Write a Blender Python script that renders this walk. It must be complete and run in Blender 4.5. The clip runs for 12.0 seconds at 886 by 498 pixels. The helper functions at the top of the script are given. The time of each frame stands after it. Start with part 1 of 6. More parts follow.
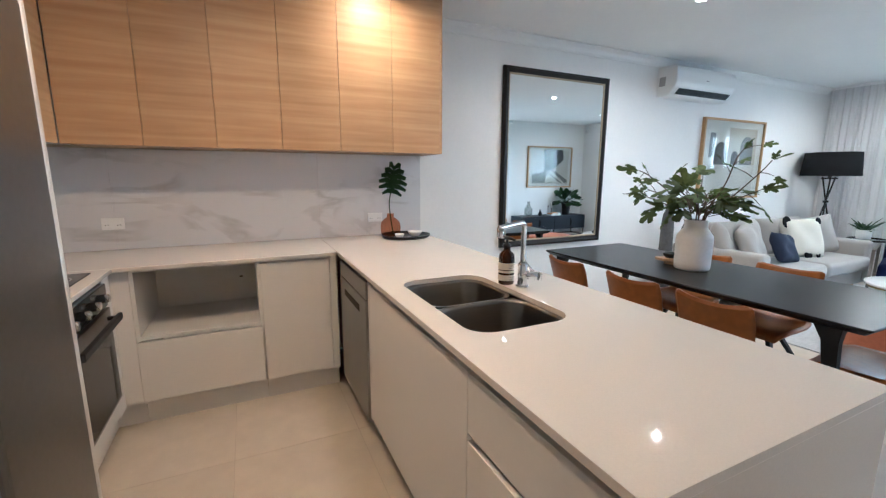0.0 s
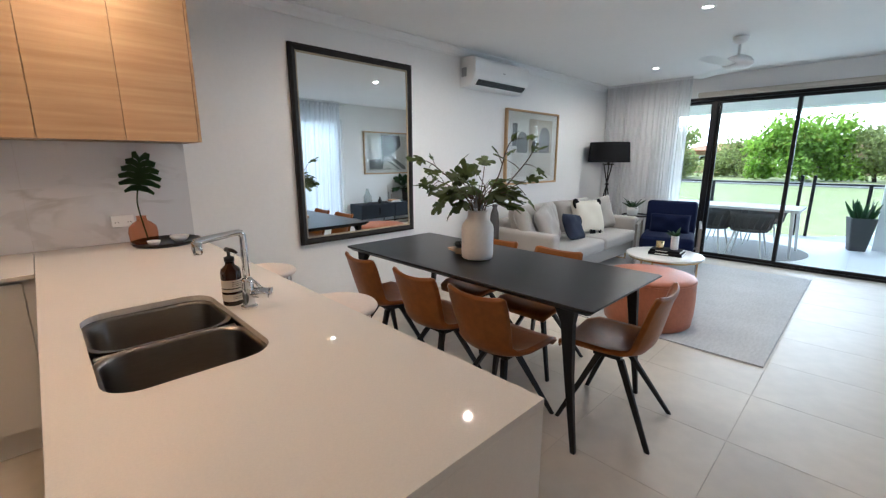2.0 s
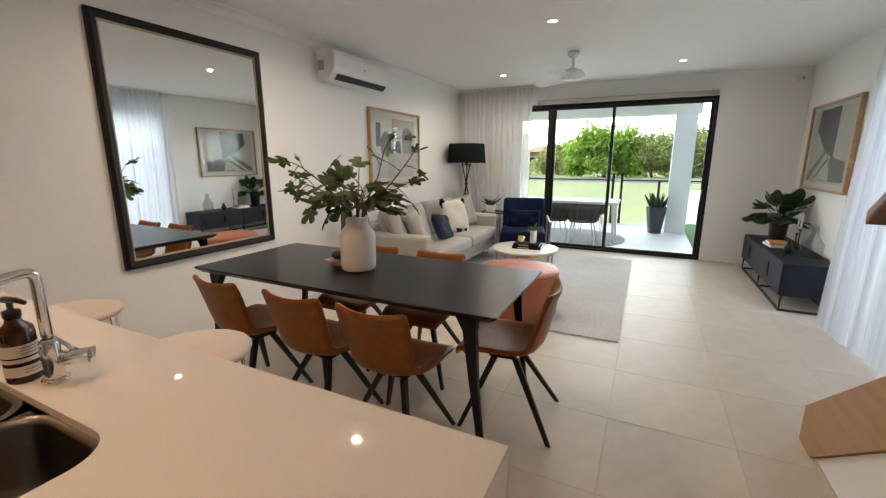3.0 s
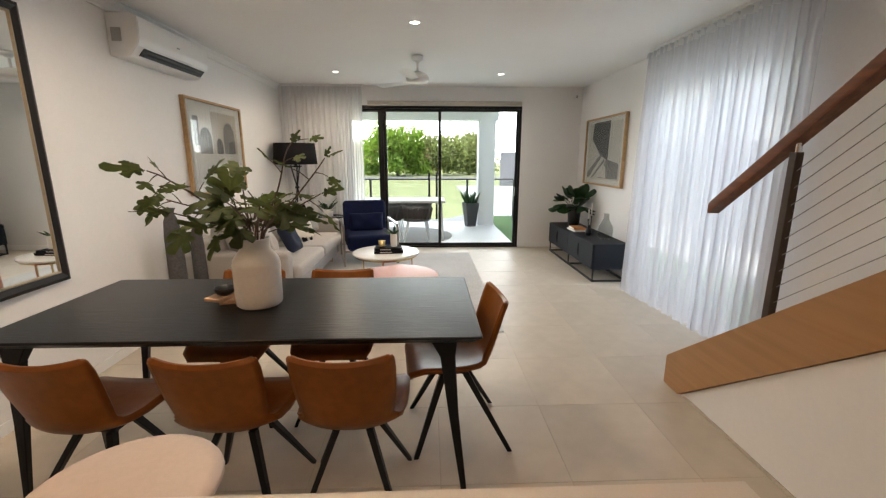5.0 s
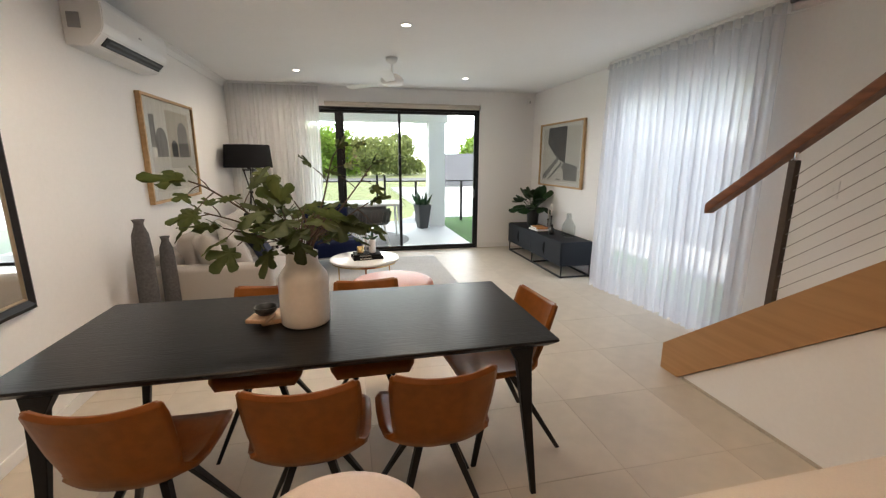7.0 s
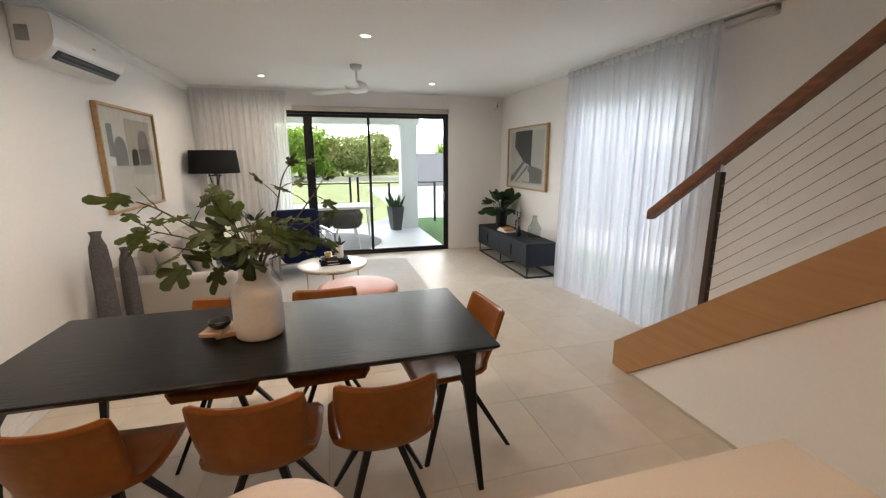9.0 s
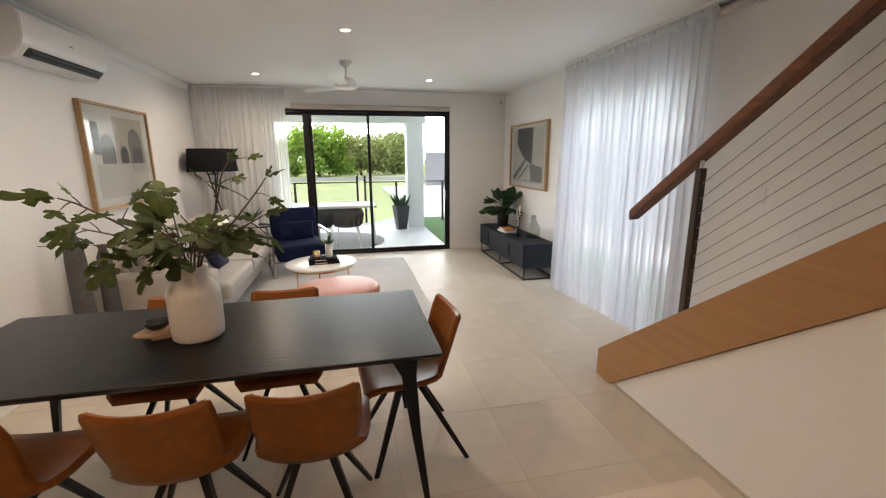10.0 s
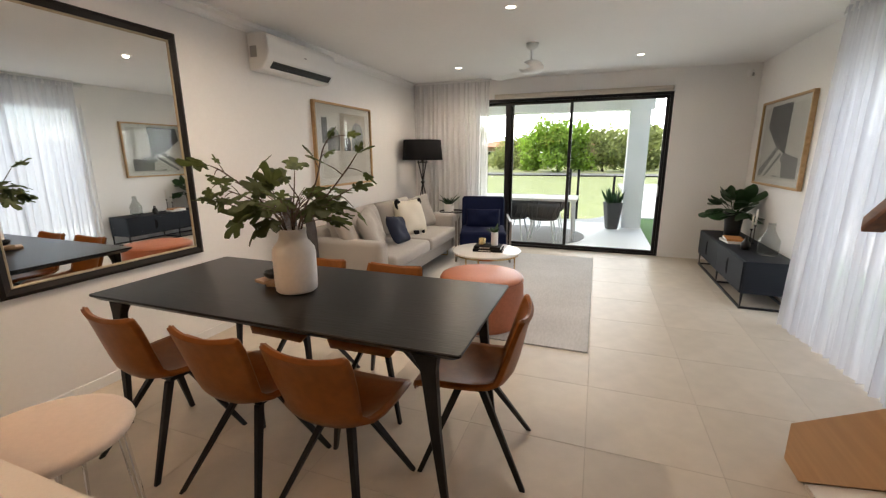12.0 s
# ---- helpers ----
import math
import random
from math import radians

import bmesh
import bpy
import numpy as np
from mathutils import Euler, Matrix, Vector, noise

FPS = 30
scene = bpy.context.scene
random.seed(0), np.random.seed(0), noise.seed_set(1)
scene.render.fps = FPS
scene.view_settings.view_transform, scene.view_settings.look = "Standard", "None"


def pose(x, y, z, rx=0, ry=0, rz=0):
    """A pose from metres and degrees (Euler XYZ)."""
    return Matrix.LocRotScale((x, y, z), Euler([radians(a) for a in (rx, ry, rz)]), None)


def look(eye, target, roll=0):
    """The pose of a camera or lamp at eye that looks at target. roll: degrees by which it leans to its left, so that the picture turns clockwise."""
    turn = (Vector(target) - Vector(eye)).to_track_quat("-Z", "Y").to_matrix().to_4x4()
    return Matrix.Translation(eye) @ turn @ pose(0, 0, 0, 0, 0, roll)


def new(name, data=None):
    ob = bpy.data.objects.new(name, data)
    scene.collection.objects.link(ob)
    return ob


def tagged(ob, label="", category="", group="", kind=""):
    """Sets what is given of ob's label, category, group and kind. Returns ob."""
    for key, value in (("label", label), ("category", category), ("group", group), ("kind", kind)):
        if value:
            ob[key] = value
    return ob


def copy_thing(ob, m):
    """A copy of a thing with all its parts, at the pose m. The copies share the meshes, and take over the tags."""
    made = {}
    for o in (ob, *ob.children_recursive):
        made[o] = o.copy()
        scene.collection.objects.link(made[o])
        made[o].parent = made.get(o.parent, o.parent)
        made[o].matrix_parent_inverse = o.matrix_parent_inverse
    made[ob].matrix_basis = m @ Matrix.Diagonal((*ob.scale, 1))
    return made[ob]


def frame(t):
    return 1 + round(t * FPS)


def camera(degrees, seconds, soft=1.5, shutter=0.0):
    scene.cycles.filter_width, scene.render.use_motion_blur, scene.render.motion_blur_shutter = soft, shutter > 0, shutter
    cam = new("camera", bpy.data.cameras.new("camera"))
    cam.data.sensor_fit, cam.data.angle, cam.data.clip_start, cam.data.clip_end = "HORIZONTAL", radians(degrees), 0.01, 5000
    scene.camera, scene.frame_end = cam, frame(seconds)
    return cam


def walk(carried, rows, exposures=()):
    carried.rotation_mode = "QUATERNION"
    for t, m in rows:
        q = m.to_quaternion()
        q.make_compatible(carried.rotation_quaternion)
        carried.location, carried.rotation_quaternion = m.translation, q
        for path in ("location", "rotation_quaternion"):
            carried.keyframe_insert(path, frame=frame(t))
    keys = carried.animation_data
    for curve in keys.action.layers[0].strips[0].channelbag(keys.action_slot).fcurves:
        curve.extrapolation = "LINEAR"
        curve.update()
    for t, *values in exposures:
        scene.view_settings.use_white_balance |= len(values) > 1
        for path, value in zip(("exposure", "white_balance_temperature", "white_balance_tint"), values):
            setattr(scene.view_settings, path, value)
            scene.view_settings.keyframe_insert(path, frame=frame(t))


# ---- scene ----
cam = camera(93.8, 12.0, 1.3)
PATH = [
    (0, (0.113, -0.066, 1.364), (0.958, 1.713, 1.013), 0.2),
    (0.5, (0.253, -0.101, 1.403), (1.134, 1.648, 0.997), 0.2),
    (1, (0.419, -0.146, 1.39), (1.403, 1.546, 0.977), -0.1),
    (1.5, (0.572, -0.193, 1.405), (1.717, 1.392, 0.983), -0.1),
    (2, (0.659, -0.158, 1.413), (2.023, 1.242, 0.991), 0.0),
    (2.5, (0.705, -0.03, 1.419), (2.29, 1.117, 0.999), -0.0),
    (3, (0.732, 0.089, 1.419), (2.49, 0.945, 0.998), -0.0),
    (3.5, (0.779, 0.233, 1.42), (2.651, 0.791, 0.992), 0.1),
    (3.7, (0.795, 0.291, 1.419), (2.697, 0.741, 0.996), -0.1),
    (5.3, (0.788, 0.951, 1.456), (2.737, 0.797, 1.032), 0.2),
    (5.5, (0.817, 1.024, 1.458), (2.762, 0.824, 1.036), 0.2),
    (6, (0.866, 1.181, 1.475), (2.798, 0.888, 1.051), 0.2),
    (6.5, (0.88, 1.35, 1.472), (2.801, 0.985, 1.05), 0.2),
    (8.5, (0.797, 1.481, 1.551), (2.68, 0.958, 1.123), -0.1),
    (9, (0.762, 1.299, 1.563), (2.645, 0.781, 1.133), -0.2),
    (9.5, (0.765, 1.125, 1.553), (2.657, 0.638, 1.123), -0.2),
    (10, (0.794, 0.944, 1.542), (2.701, 0.523, 1.11), -0.3),
    (10.5, (0.802, 0.74, 1.515), (2.733, 0.444, 1.084), -0.3),
    (11, (0.799, 0.521, 1.495), (2.75, 0.439, 1.063), -0.3),
    (11.5, (0.905, 0.338, 1.471), (2.842, 0.582, 1.036), -0.3),
    (12, (1.052, 0.206, 1.447), (2.882, 0.88, 1.004), -0.3),
]
walk(cam, [(t, look(eye, target, roll)) for t, eye, target, roll in PATH],
     exposures=[(0.0, 1.2, 4750, 4), (0.5, 1.15, 4750, 4), (1.0, 0.95, 4850, 5), (1.5, 0.80, 5000, 6), (2.5, 0.66, 5500, 9), (3.5, 0.57, 6350, 11), (5.5, 0.62, 6350, 12), (9.0, 0.66, 6350, 13), (12.0, 0.55, 6550, 14)])

# ---- world, sun and lamps ----
SUN_ELEV, SUN_ROT = radians(61), radians(304)
world = bpy.data.worlds.new("world")
scene.world = world
world.use_nodes = True
wn = world.node_tree
sky = wn.nodes.new("ShaderNodeTexSky")
sky.sky_type, sky.sun_disc = "NISHITA", False
sky.sun_elevation, sky.sun_rotation = SUN_ELEV, SUN_ROT
sky.air_density, sky.dust_density = 1.0, 1.5
wn.links.new(sky.outputs[0], wn.nodes["Background"].inputs[0])
wn.nodes["Background"].inputs[1].default_value = 0.15

sun = new("sun", bpy.data.lights.new("sun", "SUN"))
sun.data.energy, sun.data.angle, sun.data.color = 5.0, radians(3.0), (1.0, 0.95, 0.87)
sun.matrix_world = look((0, 0, 20), (9, -6, 0))


def area_lamp(name, eye, target, w, h, watts, colour):
    ob = new(name, bpy.data.lights.new(name, "AREA"))
    ob.data.shape, ob.data.size, ob.data.size_y = "RECTANGLE", w, h
    ob.data.energy, ob.data.color = watts, colour
    ob.matrix_world = look(eye, target)
    return ob


# the open sky in and beyond the two openings
area_lamp("sky_light_door", (7.78, 0.7, 1.15), (0, 0.7, 1.15), 2.6, 2.0, 9, (0.93, 0.97, 1.0))
area_lamp("sky_light_patio", (14.5, 0.9, 5.6), (7.6, 1.1, 0.6), 6.0, 4.0, 130, (0.93, 0.97, 1.0))
area_lamp("sky_light_side_door", (4.52, -1.85, 1.12), (4.52, 3, 1.25), 1.8, 2.1, 10, (0.92, 0.96, 1.0))
area_lamp("sky_light_window", (4.6, -3.3, 3.9), (4.4, -1.0, 0.9), 2.6, 2.0, 70, (0.90, 0.95, 1.0))

# the last two are unseen, guessed lamps added to brighten the kitchen
DOWNLIGHTS = [(3.02, 1.96), (4.52, 0.92), (6.55, 2.0), (6.6, -0.16), (0.93, 2.43), (0.93, 0.72), (-0.05, 1.25)]
for px, py in DOWNLIGHTS:
    lamp = new("downlight_lamp", bpy.data.lights.new("downlight_lamp", "AREA"))
    lamp.data.shape, lamp.data.size = "DISK", 0.042
    lamp.data.energy = (5.5 if py > 2 else 1.2) if px > 0.5 and px < 1.5 else (10.5 if px < 0 else 14 if px < 3.5 else 9 if px < 5 else 11 if py > 1 else 2.5)
    lamp.data.color = (1.0, 0.60, 0.31) if px < 0 else (1.0, 0.68, 0.41) if px < 1.5 else (1.0, 0.82, 0.62)
    lamp.data.spread = radians(165)
    lamp.matrix_world = pose(px, py, 2.532)


# ---- materials ----
def mat(name, colour, rough=0.5, metal=0.0, grain=0.0, scale=20.0, bump=0.0, bump_scale=60.0, second=None, stretch=(1, 1, 1),
        spec=0.5, coat=0.0, trans=0.0, ior=1.45, sheen=0.0, big=0.0, random_value=0.0, island=0.0):
    """Principled surface with fine and broad variation; coordinates in metres."""
    m = bpy.data.materials.new(name)
    m.use_nodes = True
    nt = m.node_tree
    n, l = nt.nodes, nt.links
    p = n["Principled BSDF"]
    p.inputs["Roughness"].default_value = rough
    p.inputs["Metallic"].default_value = metal
    p.inputs["Specular IOR Level"].default_value = spec
    p.inputs["Coat Weight"].default_value = coat
    p.inputs["Transmission Weight"].default_value = trans
    p.inputs["IOR"].default_value = ior
    p.inputs["Sheen Weight"].default_value = sheen
    p.inputs["Base Color"].default_value = (*colour, 1)
    tc = n.new("ShaderNodeTexCoord")
    mp = n.new("ShaderNodeMapping")
    mp.inputs["Scale"].default_value = stretch
    l.new(tc.outputs["Object"], mp.inputs["Vector"])
    last = None
    if grain or big or second:
        fine = n.new("ShaderNodeTexNoise")
        fine.inputs["Scale"].default_value, fine.inputs["Detail"].default_value = scale, 6
        l.new(mp.outputs[0], fine.inputs["Vector"])
        ramp = n.new("ShaderNodeMix")
        ramp.data_type = "RGBA"
        dark = second or tuple(c * (1 - grain) for c in colour)
        ramp.inputs["A"].default_value, ramp.inputs["B"].default_value = (*dark, 1), (*colour, 1)
        sharp = n.new("ShaderNodeMapRange")
        sharp.inputs["From Min"].default_value, sharp.inputs["From Max"].default_value = 0.35, 0.65
        l.new(fine.outputs["Fac"], sharp.inputs["Value"])
        l.new(sharp.outputs[0], ramp.inputs["Factor"])
        last = ramp.outputs["Result"]
        wide = n.new("ShaderNodeTexNoise")
        wide.inputs["Scale"].default_value, wide.inputs["Detail"].default_value = 1.7, 3
        l.new(tc.outputs["Object"], wide.inputs["Vector"])
        hsv = n.new("ShaderNodeHueSaturation")
        vr = n.new("ShaderNodeMapRange")
        vr.inputs["From Min"].default_value, vr.inputs["From Max"].default_value = 0.3, 0.7
        vr.inputs["To Min"].default_value, vr.inputs["To Max"].default_value = 1 - big, 1 + big
        l.new(wide.outputs["Fac"], vr.inputs["Value"])
        value = vr.outputs[0]
        if random_value:
            oi = n.new("ShaderNodeObjectInfo")
            rr = n.new("ShaderNodeMapRange")
            rr.inputs["To Min"].default_value, rr.inputs["To Max"].default_value = 1 - random_value, 1 + random_value
            l.new(oi.outputs["Random"], rr.inputs["Value"])
            mul = n.new("ShaderNodeMath")
            mul.operation = "MULTIPLY"
            l.new(value, mul.inputs[0]), l.new(rr.outputs[0], mul.inputs[1])
            value = mul.outputs[0]
        if island:
            gi = n.new("ShaderNodeNewGeometry")
            rr = n.new("ShaderNodeMapRange")
            rr.inputs["To Min"].default_value, rr.inputs["To Max"].default_value = 1 - island, 1 + island
            l.new(gi.outputs["Random Per Island"], rr.inputs["Value"])
            mul = n.new("ShaderNodeMath")
            mul.operation = "MULTIPLY"
            l.new(value, mul.inputs[0]), l.new(rr.outputs[0], mul.inputs[1])
            value = mul.outputs[0]
        l.new(value, hsv.inputs["Value"])
        l.new(last, hsv.inputs["Color"])
        l.new(hsv.outputs[0], p.inputs["Base Color"])
    if bump:
        bn = n.new("ShaderNodeTexNoise")
        bn.inputs["Scale"].default_value, bn.inputs["Detail"].default_value = bump_scale, 5
        l.new(mp.outputs[0], bn.inputs["Vector"])
        bp = n.new("ShaderNodeBump")
        bp.inputs["Strength"].default_value, bp.inputs["Distance"].default_value = bump, 0.004
        l.new(bn.outputs["Fac"], bp.inputs["Height"])
        l.new(bp.outputs[0], p.inputs["Normal"])
    return m


WALL = mat("wall_paint", (0.83, 0.825, 0.815), 0.55, grain=0.02, scale=45, bump=0.06, bump_scale=220, big=0.012)
CEIL = mat("ceiling_paint", (0.82, 0.82, 0.81), 0.7, grain=0.015, scale=30, bump=0.04, bump_scale=200, big=0.01)
TRIM = mat("trim_paint", (0.82, 0.82, 0.81), 0.4, grain=0.02, scale=30, big=0.01)
TILE = mat("floor_porcelain", (0.56, 0.50, 0.415), 0.46, grain=0.07, scale=9, bump=0.02, bump_scale=140, big=0.05, random_value=0.015)
GROUT = mat("grout", (0.52, 0.465, 0.385), 0.8, grain=0.15, scale=80, big=0.05)
PATIO = mat("patio_tile", (0.82, 0.815, 0.80), 0.6, grain=0.06, scale=14, bump=0.05, big=0.04, random_value=0.03)
CAB = mat("matt_white_laminate", (0.74, 0.72, 0.69), 0.42, grain=0.012, scale=60, bump=0.02, bump_scale=300, big=0.008)
OAK = mat("oak_laminate", (0.53, 0.35, 0.19), 0.45, second=(0.42, 0.255, 0.125), scale=3.0, stretch=(0.45, 1.2, 9), bump=0.05, bump_scale=9, big=0.07, random_value=0.05)
STRINGER = mat("oak_stringer", (0.42, 0.235, 0.10), 0.42, second=(0.37, 0.20, 0.083), scale=2.6, stretch=(0.6, 3, 12), bump=0.05, bump_scale=9, big=0.06)
RAILWOOD = mat("red_hardwood", (0.24, 0.09, 0.038), 0.38, second=(0.15, 0.055, 0.025), scale=6, stretch=(1, 6, 6), bump=0.05, big=0.08)
STONE = mat("engineered_stone", (0.70, 0.665, 0.62), 0.03, grain=0.035, scale=190, big=0.012, spec=0.55)
STEEL = mat("brushed_steel", (0.22, 0.205, 0.185), 0.28, 1.0, grain=0.12, scale=30, stretch=(1, 1, 25), bump=0.03, bump_scale=40, big=0.03)
FRIDGE = mat("fridge_steel", (0.21, 0.21, 0.215), 0.34, 1.0, grain=0.06, scale=40, stretch=(1, 20, 1), big=0.03)
DISHW = mat("dishwasher_steel", (0.33, 0.325, 0.315), 0.4, 0.9, grain=0.06, scale=40, stretch=(1, 20, 1), big=0.03)
WIRE = mat("steel_wire", (0.34, 0.33, 0.32), 0.35, 0.85)
CHROME = mat("chrome", (0.78, 0.78, 0.78), 0.08, 1.0)
ARMMETAL = mat("satin_gunmetal", (0.34, 0.32, 0.30), 0.3, 1.0, grain=0.06, scale=60, big=0.03)
SLIP = mat("champagne_slip", (0.45, 0.38, 0.27), 0.4, 0.7, grain=0.08, scale=60, big=0.03)
GOLD = mat("brushed_gold", (0.72, 0.55, 0.28), 0.25, 1.0, grain=0.08, scale=60, big=0.03)
BLACKMETAL = mat("black_metal", (0.018, 0.018, 0.019), 0.42, 0.4, grain=0.2, scale=80, big=0.05)
BLACKGLASS = mat("black_glass", (0.010, 0.010, 0.011), 0.06, spec=0.6)
PLASTIC = mat("white_plastic", (0.80, 0.80, 0.79), 0.3, grain=0.01, scale=30, big=0.008)
GREYPLASTIC = mat("grey_plastic", (0.35, 0.35, 0.35), 0.5, grain=0.05, scale=50)
# near-black without gloss: paints the shade inside the console's pull cut-outs
PULLSHADE = mat("cut_out_shade", (0.006, 0.006, 0.007), 0.9, spec=0.04, grain=0.1, scale=50)
DARK = mat("dark_slot", (0.02, 0.02, 0.02), 0.6, grain=0.1, scale=50)
TABLE = mat("black_stained_oak", (0.015, 0.015, 0.016), 0.31, second=(0.006, 0.006, 0.007), scale=7, stretch=(22, 1.2, 12), bump=0.28, bump_scale=6, big=0.15, spec=0.3)
TABLELEG = mat("black_lacquer_wood", (0.010, 0.0095, 0.0095), 0.4, spec=0.3, grain=0.25, scale=12, stretch=(5, 5, 1), bump=0.08, big=0.08)
LEATHER = mat("tan_leather", (0.255, 0.082, 0.014), 0.36, spec=0.35, grain=0.16, scale=26, bump=0.12, bump_scale=190, big=0.10, random_value=0.05)
VASEWHITE = mat("white_ceramic", (0.88, 0.865, 0.84), 0.55, grain=0.04, scale=50, bump=0.08, bump_scale=120, big=0.02)
LEAF = mat("fig_leaf", (0.092, 0.108, 0.040), 0.65, spec=0.2, second=(0.058, 0.076, 0.026), scale=18, bump=0.15, bump_scale=45, big=0.15, random_value=0.35)
LEAFDARK = mat("dark_green_leaf", (0.026, 0.062, 0.022), 0.35, second=(0.018, 0.05, 0.016), scale=14, bump=0.1, bump_scale=30, big=0.15, random_value=0.3)
STEM = mat("brown_twig", (0.10, 0.062, 0.036), 0.7, grain=0.4, scale=60, bump=0.3, bump_scale=90, big=0.15)
STOOLSEAT = mat("blush_vinyl", (0.60, 0.50, 0.43), 0.5, grain=0.04, scale=60, bump=0.1, bump_scale=160, big=0.03)
SOFA = mat("oatmeal_linen", (0.41, 0.385, 0.355), 0.9, grain=0.12, scale=240, bump=0.35, bump_scale=420, big=0.03, sheen=0.25)
CUSHION = mat("stone_linen", (0.43, 0.405, 0.37), 0.92, grain=0.14, scale=260, bump=0.35, bump_scale=400, big=0.04, sheen=0.2)
NAVY = mat("navy_velvet", (0.004, 0.009, 0.042), 0.8, spec=0.2, grain=0.25, scale=60, bump=0.2, bump_scale=200, big=0.12)
NAVYLINEN = mat("navy_linen", (0.018, 0.026, 0.055), 0.9, grain=0.2, scale=240, bump=0.3, bump_scale=300, big=0.06)
CREAM = mat("cream_cotton", (0.72, 0.68, 0.58), 0.92, grain=0.06, scale=220, bump=0.3, bump_scale=300, big=0.03)
BLACKFABRIC = mat("black_fabric", (0.009, 0.009, 0.010), 0.9, spec=0.15, grain=0.2, scale=200, bump=0.2, bump_scale=300, big=0.05)
TERRA = mat("terracotta_leather", (0.43, 0.14, 0.068), 0.42, grain=0.12, scale=40, bump=0.12, bump_scale=160, big=0.06)
RUG = mat("grey_rug", (0.55, 0.55, 0.545), 0.95, grain=0.12, scale=16, bump=0.6, bump_scale=380, big=0.09, stretch=(1, 4, 1))
MARBLETOP = mat("white_marble_top", (0.78, 0.77, 0.75), 0.18, grain=0.05, scale=5, big=0.03)
CONSOLE = mat("slate_blue_lacquer", (0.018, 0.021, 0.027), 0.5, spec=0.12, grain=0.10, scale=14, stretch=(1, 1, 8), bump=0.05, big=0.06)
GREYVASE = mat("grey_textured_ceramic", (0.105, 0.102, 0.104), 0.8, grain=0.3, scale=60, bump=0.5, bump_scale=120, big=0.08)
FRAMEOAK = mat("light_oak_frame", (0.50, 0.33, 0.16), 0.45, second=(0.38, 0.23, 0.10), scale=8, stretch=(4, 4, 4), bump=0.05, big=0.08)
MIRFRAME = mat("black_brown_frame", (0.012, 0.009, 0.008), 0.45, spec=0.3, grain=0.2, scale=30, big=0.1)
MIRROR = mat("mirror_silver", (0.90, 0.91, 0.90), 0.015, 1.0)
PAPER = mat("mat_board", (0.80, 0.79, 0.76), 0.8, grain=0.01, scale=60, big=0.008)
ART1 = mat("art_warm_grey", (0.55, 0.50, 0.43), 0.8, grain=0.05, scale=12, big=0.06)
ART2 = mat("art_charcoal", (0.075, 0.075, 0.078), 0.8, grain=0.12, scale=25, big=0.08)
ART3 = mat("art_mid_grey", (0.22, 0.22, 0.22), 0.8, grain=0.15, scale=20, big=0.1)
ART4 = mat("art_pale_stone", (0.66, 0.64, 0.60), 0.8, grain=0.05, scale=16, big=0.05)
ALU = mat("black_aluminium", (0.014, 0.013, 0.013), 0.38, 0.3, grain=0.15, scale=80, big=0.05)
BLIND = mat("beige_blind", (0.56, 0.51, 0.44), 0.7, grain=0.06, scale=160, big=0.03)
BOARD = mat("chopping_wood", (0.58, 0.41, 0.27), 0.5, second=(0.48, 0.32, 0.20), scale=8, stretch=(1, 8, 8), bump=0.05, big=0.08)
BLACKCERAMIC = mat("black_ceramic", (0.012, 0.012, 0.012), 0.3, grain=0.1, scale=40, big=0.05)
AMBERSOAP = mat("amber_bottle", (0.028, 0.011, 0.005), 0.08, spec=0.6)
LABEL = mat("cream_label", (0.68, 0.64, 0.56), 0.7, grain=0.02, scale=60)
ORANGE = mat("orange_cover", (0.52, 0.22, 0.06), 0.6, grain=0.1, scale=40, big=0.05)
WAX = mat("white_wax", (0.80, 0.78, 0.74), 0.5, grain=0.02, scale=40)
SKIRT = TRIM
RENDER = mat("white_render", (0.84, 0.84, 0.83), 0.85, grain=0.05, scale=60, bump=0.2, bump_scale=120, big=0.03)
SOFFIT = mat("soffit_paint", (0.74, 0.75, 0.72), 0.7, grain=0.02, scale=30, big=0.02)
ROPE = mat("grey_rope", (0.14, 0.14, 0.14), 0.85, grain=0.3, scale=60, bump=0.4, bump_scale=160, big=0.06)
GRASS = mat("lawn", (0.26, 0.28, 0.12), 0.9, second=(0.21, 0.235, 0.085), scale=2.2, bump=0.5, bump_scale=60, big=0.15)
TURF = mat("artificial_turf", (0.085, 0.21, 0.03), 0.9, second=(0.05, 0.14, 0.02), scale=90, bump=0.5, bump_scale=200, big=0.06)
CONCRETE = mat("pale_concrete", (0.58, 0.575, 0.56), 0.85, grain=0.08, scale=8, bump=0.1, bump_scale=60, big=0.04)
ASPHALT = mat("worn_asphalt", (0.17, 0.17, 0.165), 0.9, grain=0.15, scale=10, bump=0.2, bump_scale=80, big=0.06)
GREYFENCE = mat("grey_steel_fence", (0.22, 0.22, 0.235), 0.6, grain=0.05, scale=10, big=0.04)
ROOFTILE = mat("orange_roof_tile", (0.42, 0.17, 0.085), 0.8, grain=0.25, scale=6, bump=0.3, bump_scale=12, big=0.1)
BRICKWALL = mat("far_brick_wall", (0.42, 0.26, 0.18), 0.85, grain=0.2, scale=9, bump=0.2, bump_scale=14, big=0.08)
BARK = mat("tree_bark", (0.13, 0.10, 0.075), 0.9, grain=0.4, scale=12, bump=0.6, bump_scale=20, big=0.1)
CROWN = mat("tree_foliage", (0.27, 0.38, 0.075), 0.7, second=(0.19, 0.30, 0.05), scale=6, big=0.15, island=0.4)
CROWN2 = mat("dry_foliage", (0.29, 0.31, 0.13), 0.7, second=(0.21, 0.25, 0.09), scale=6, big=0.15, island=0.4)
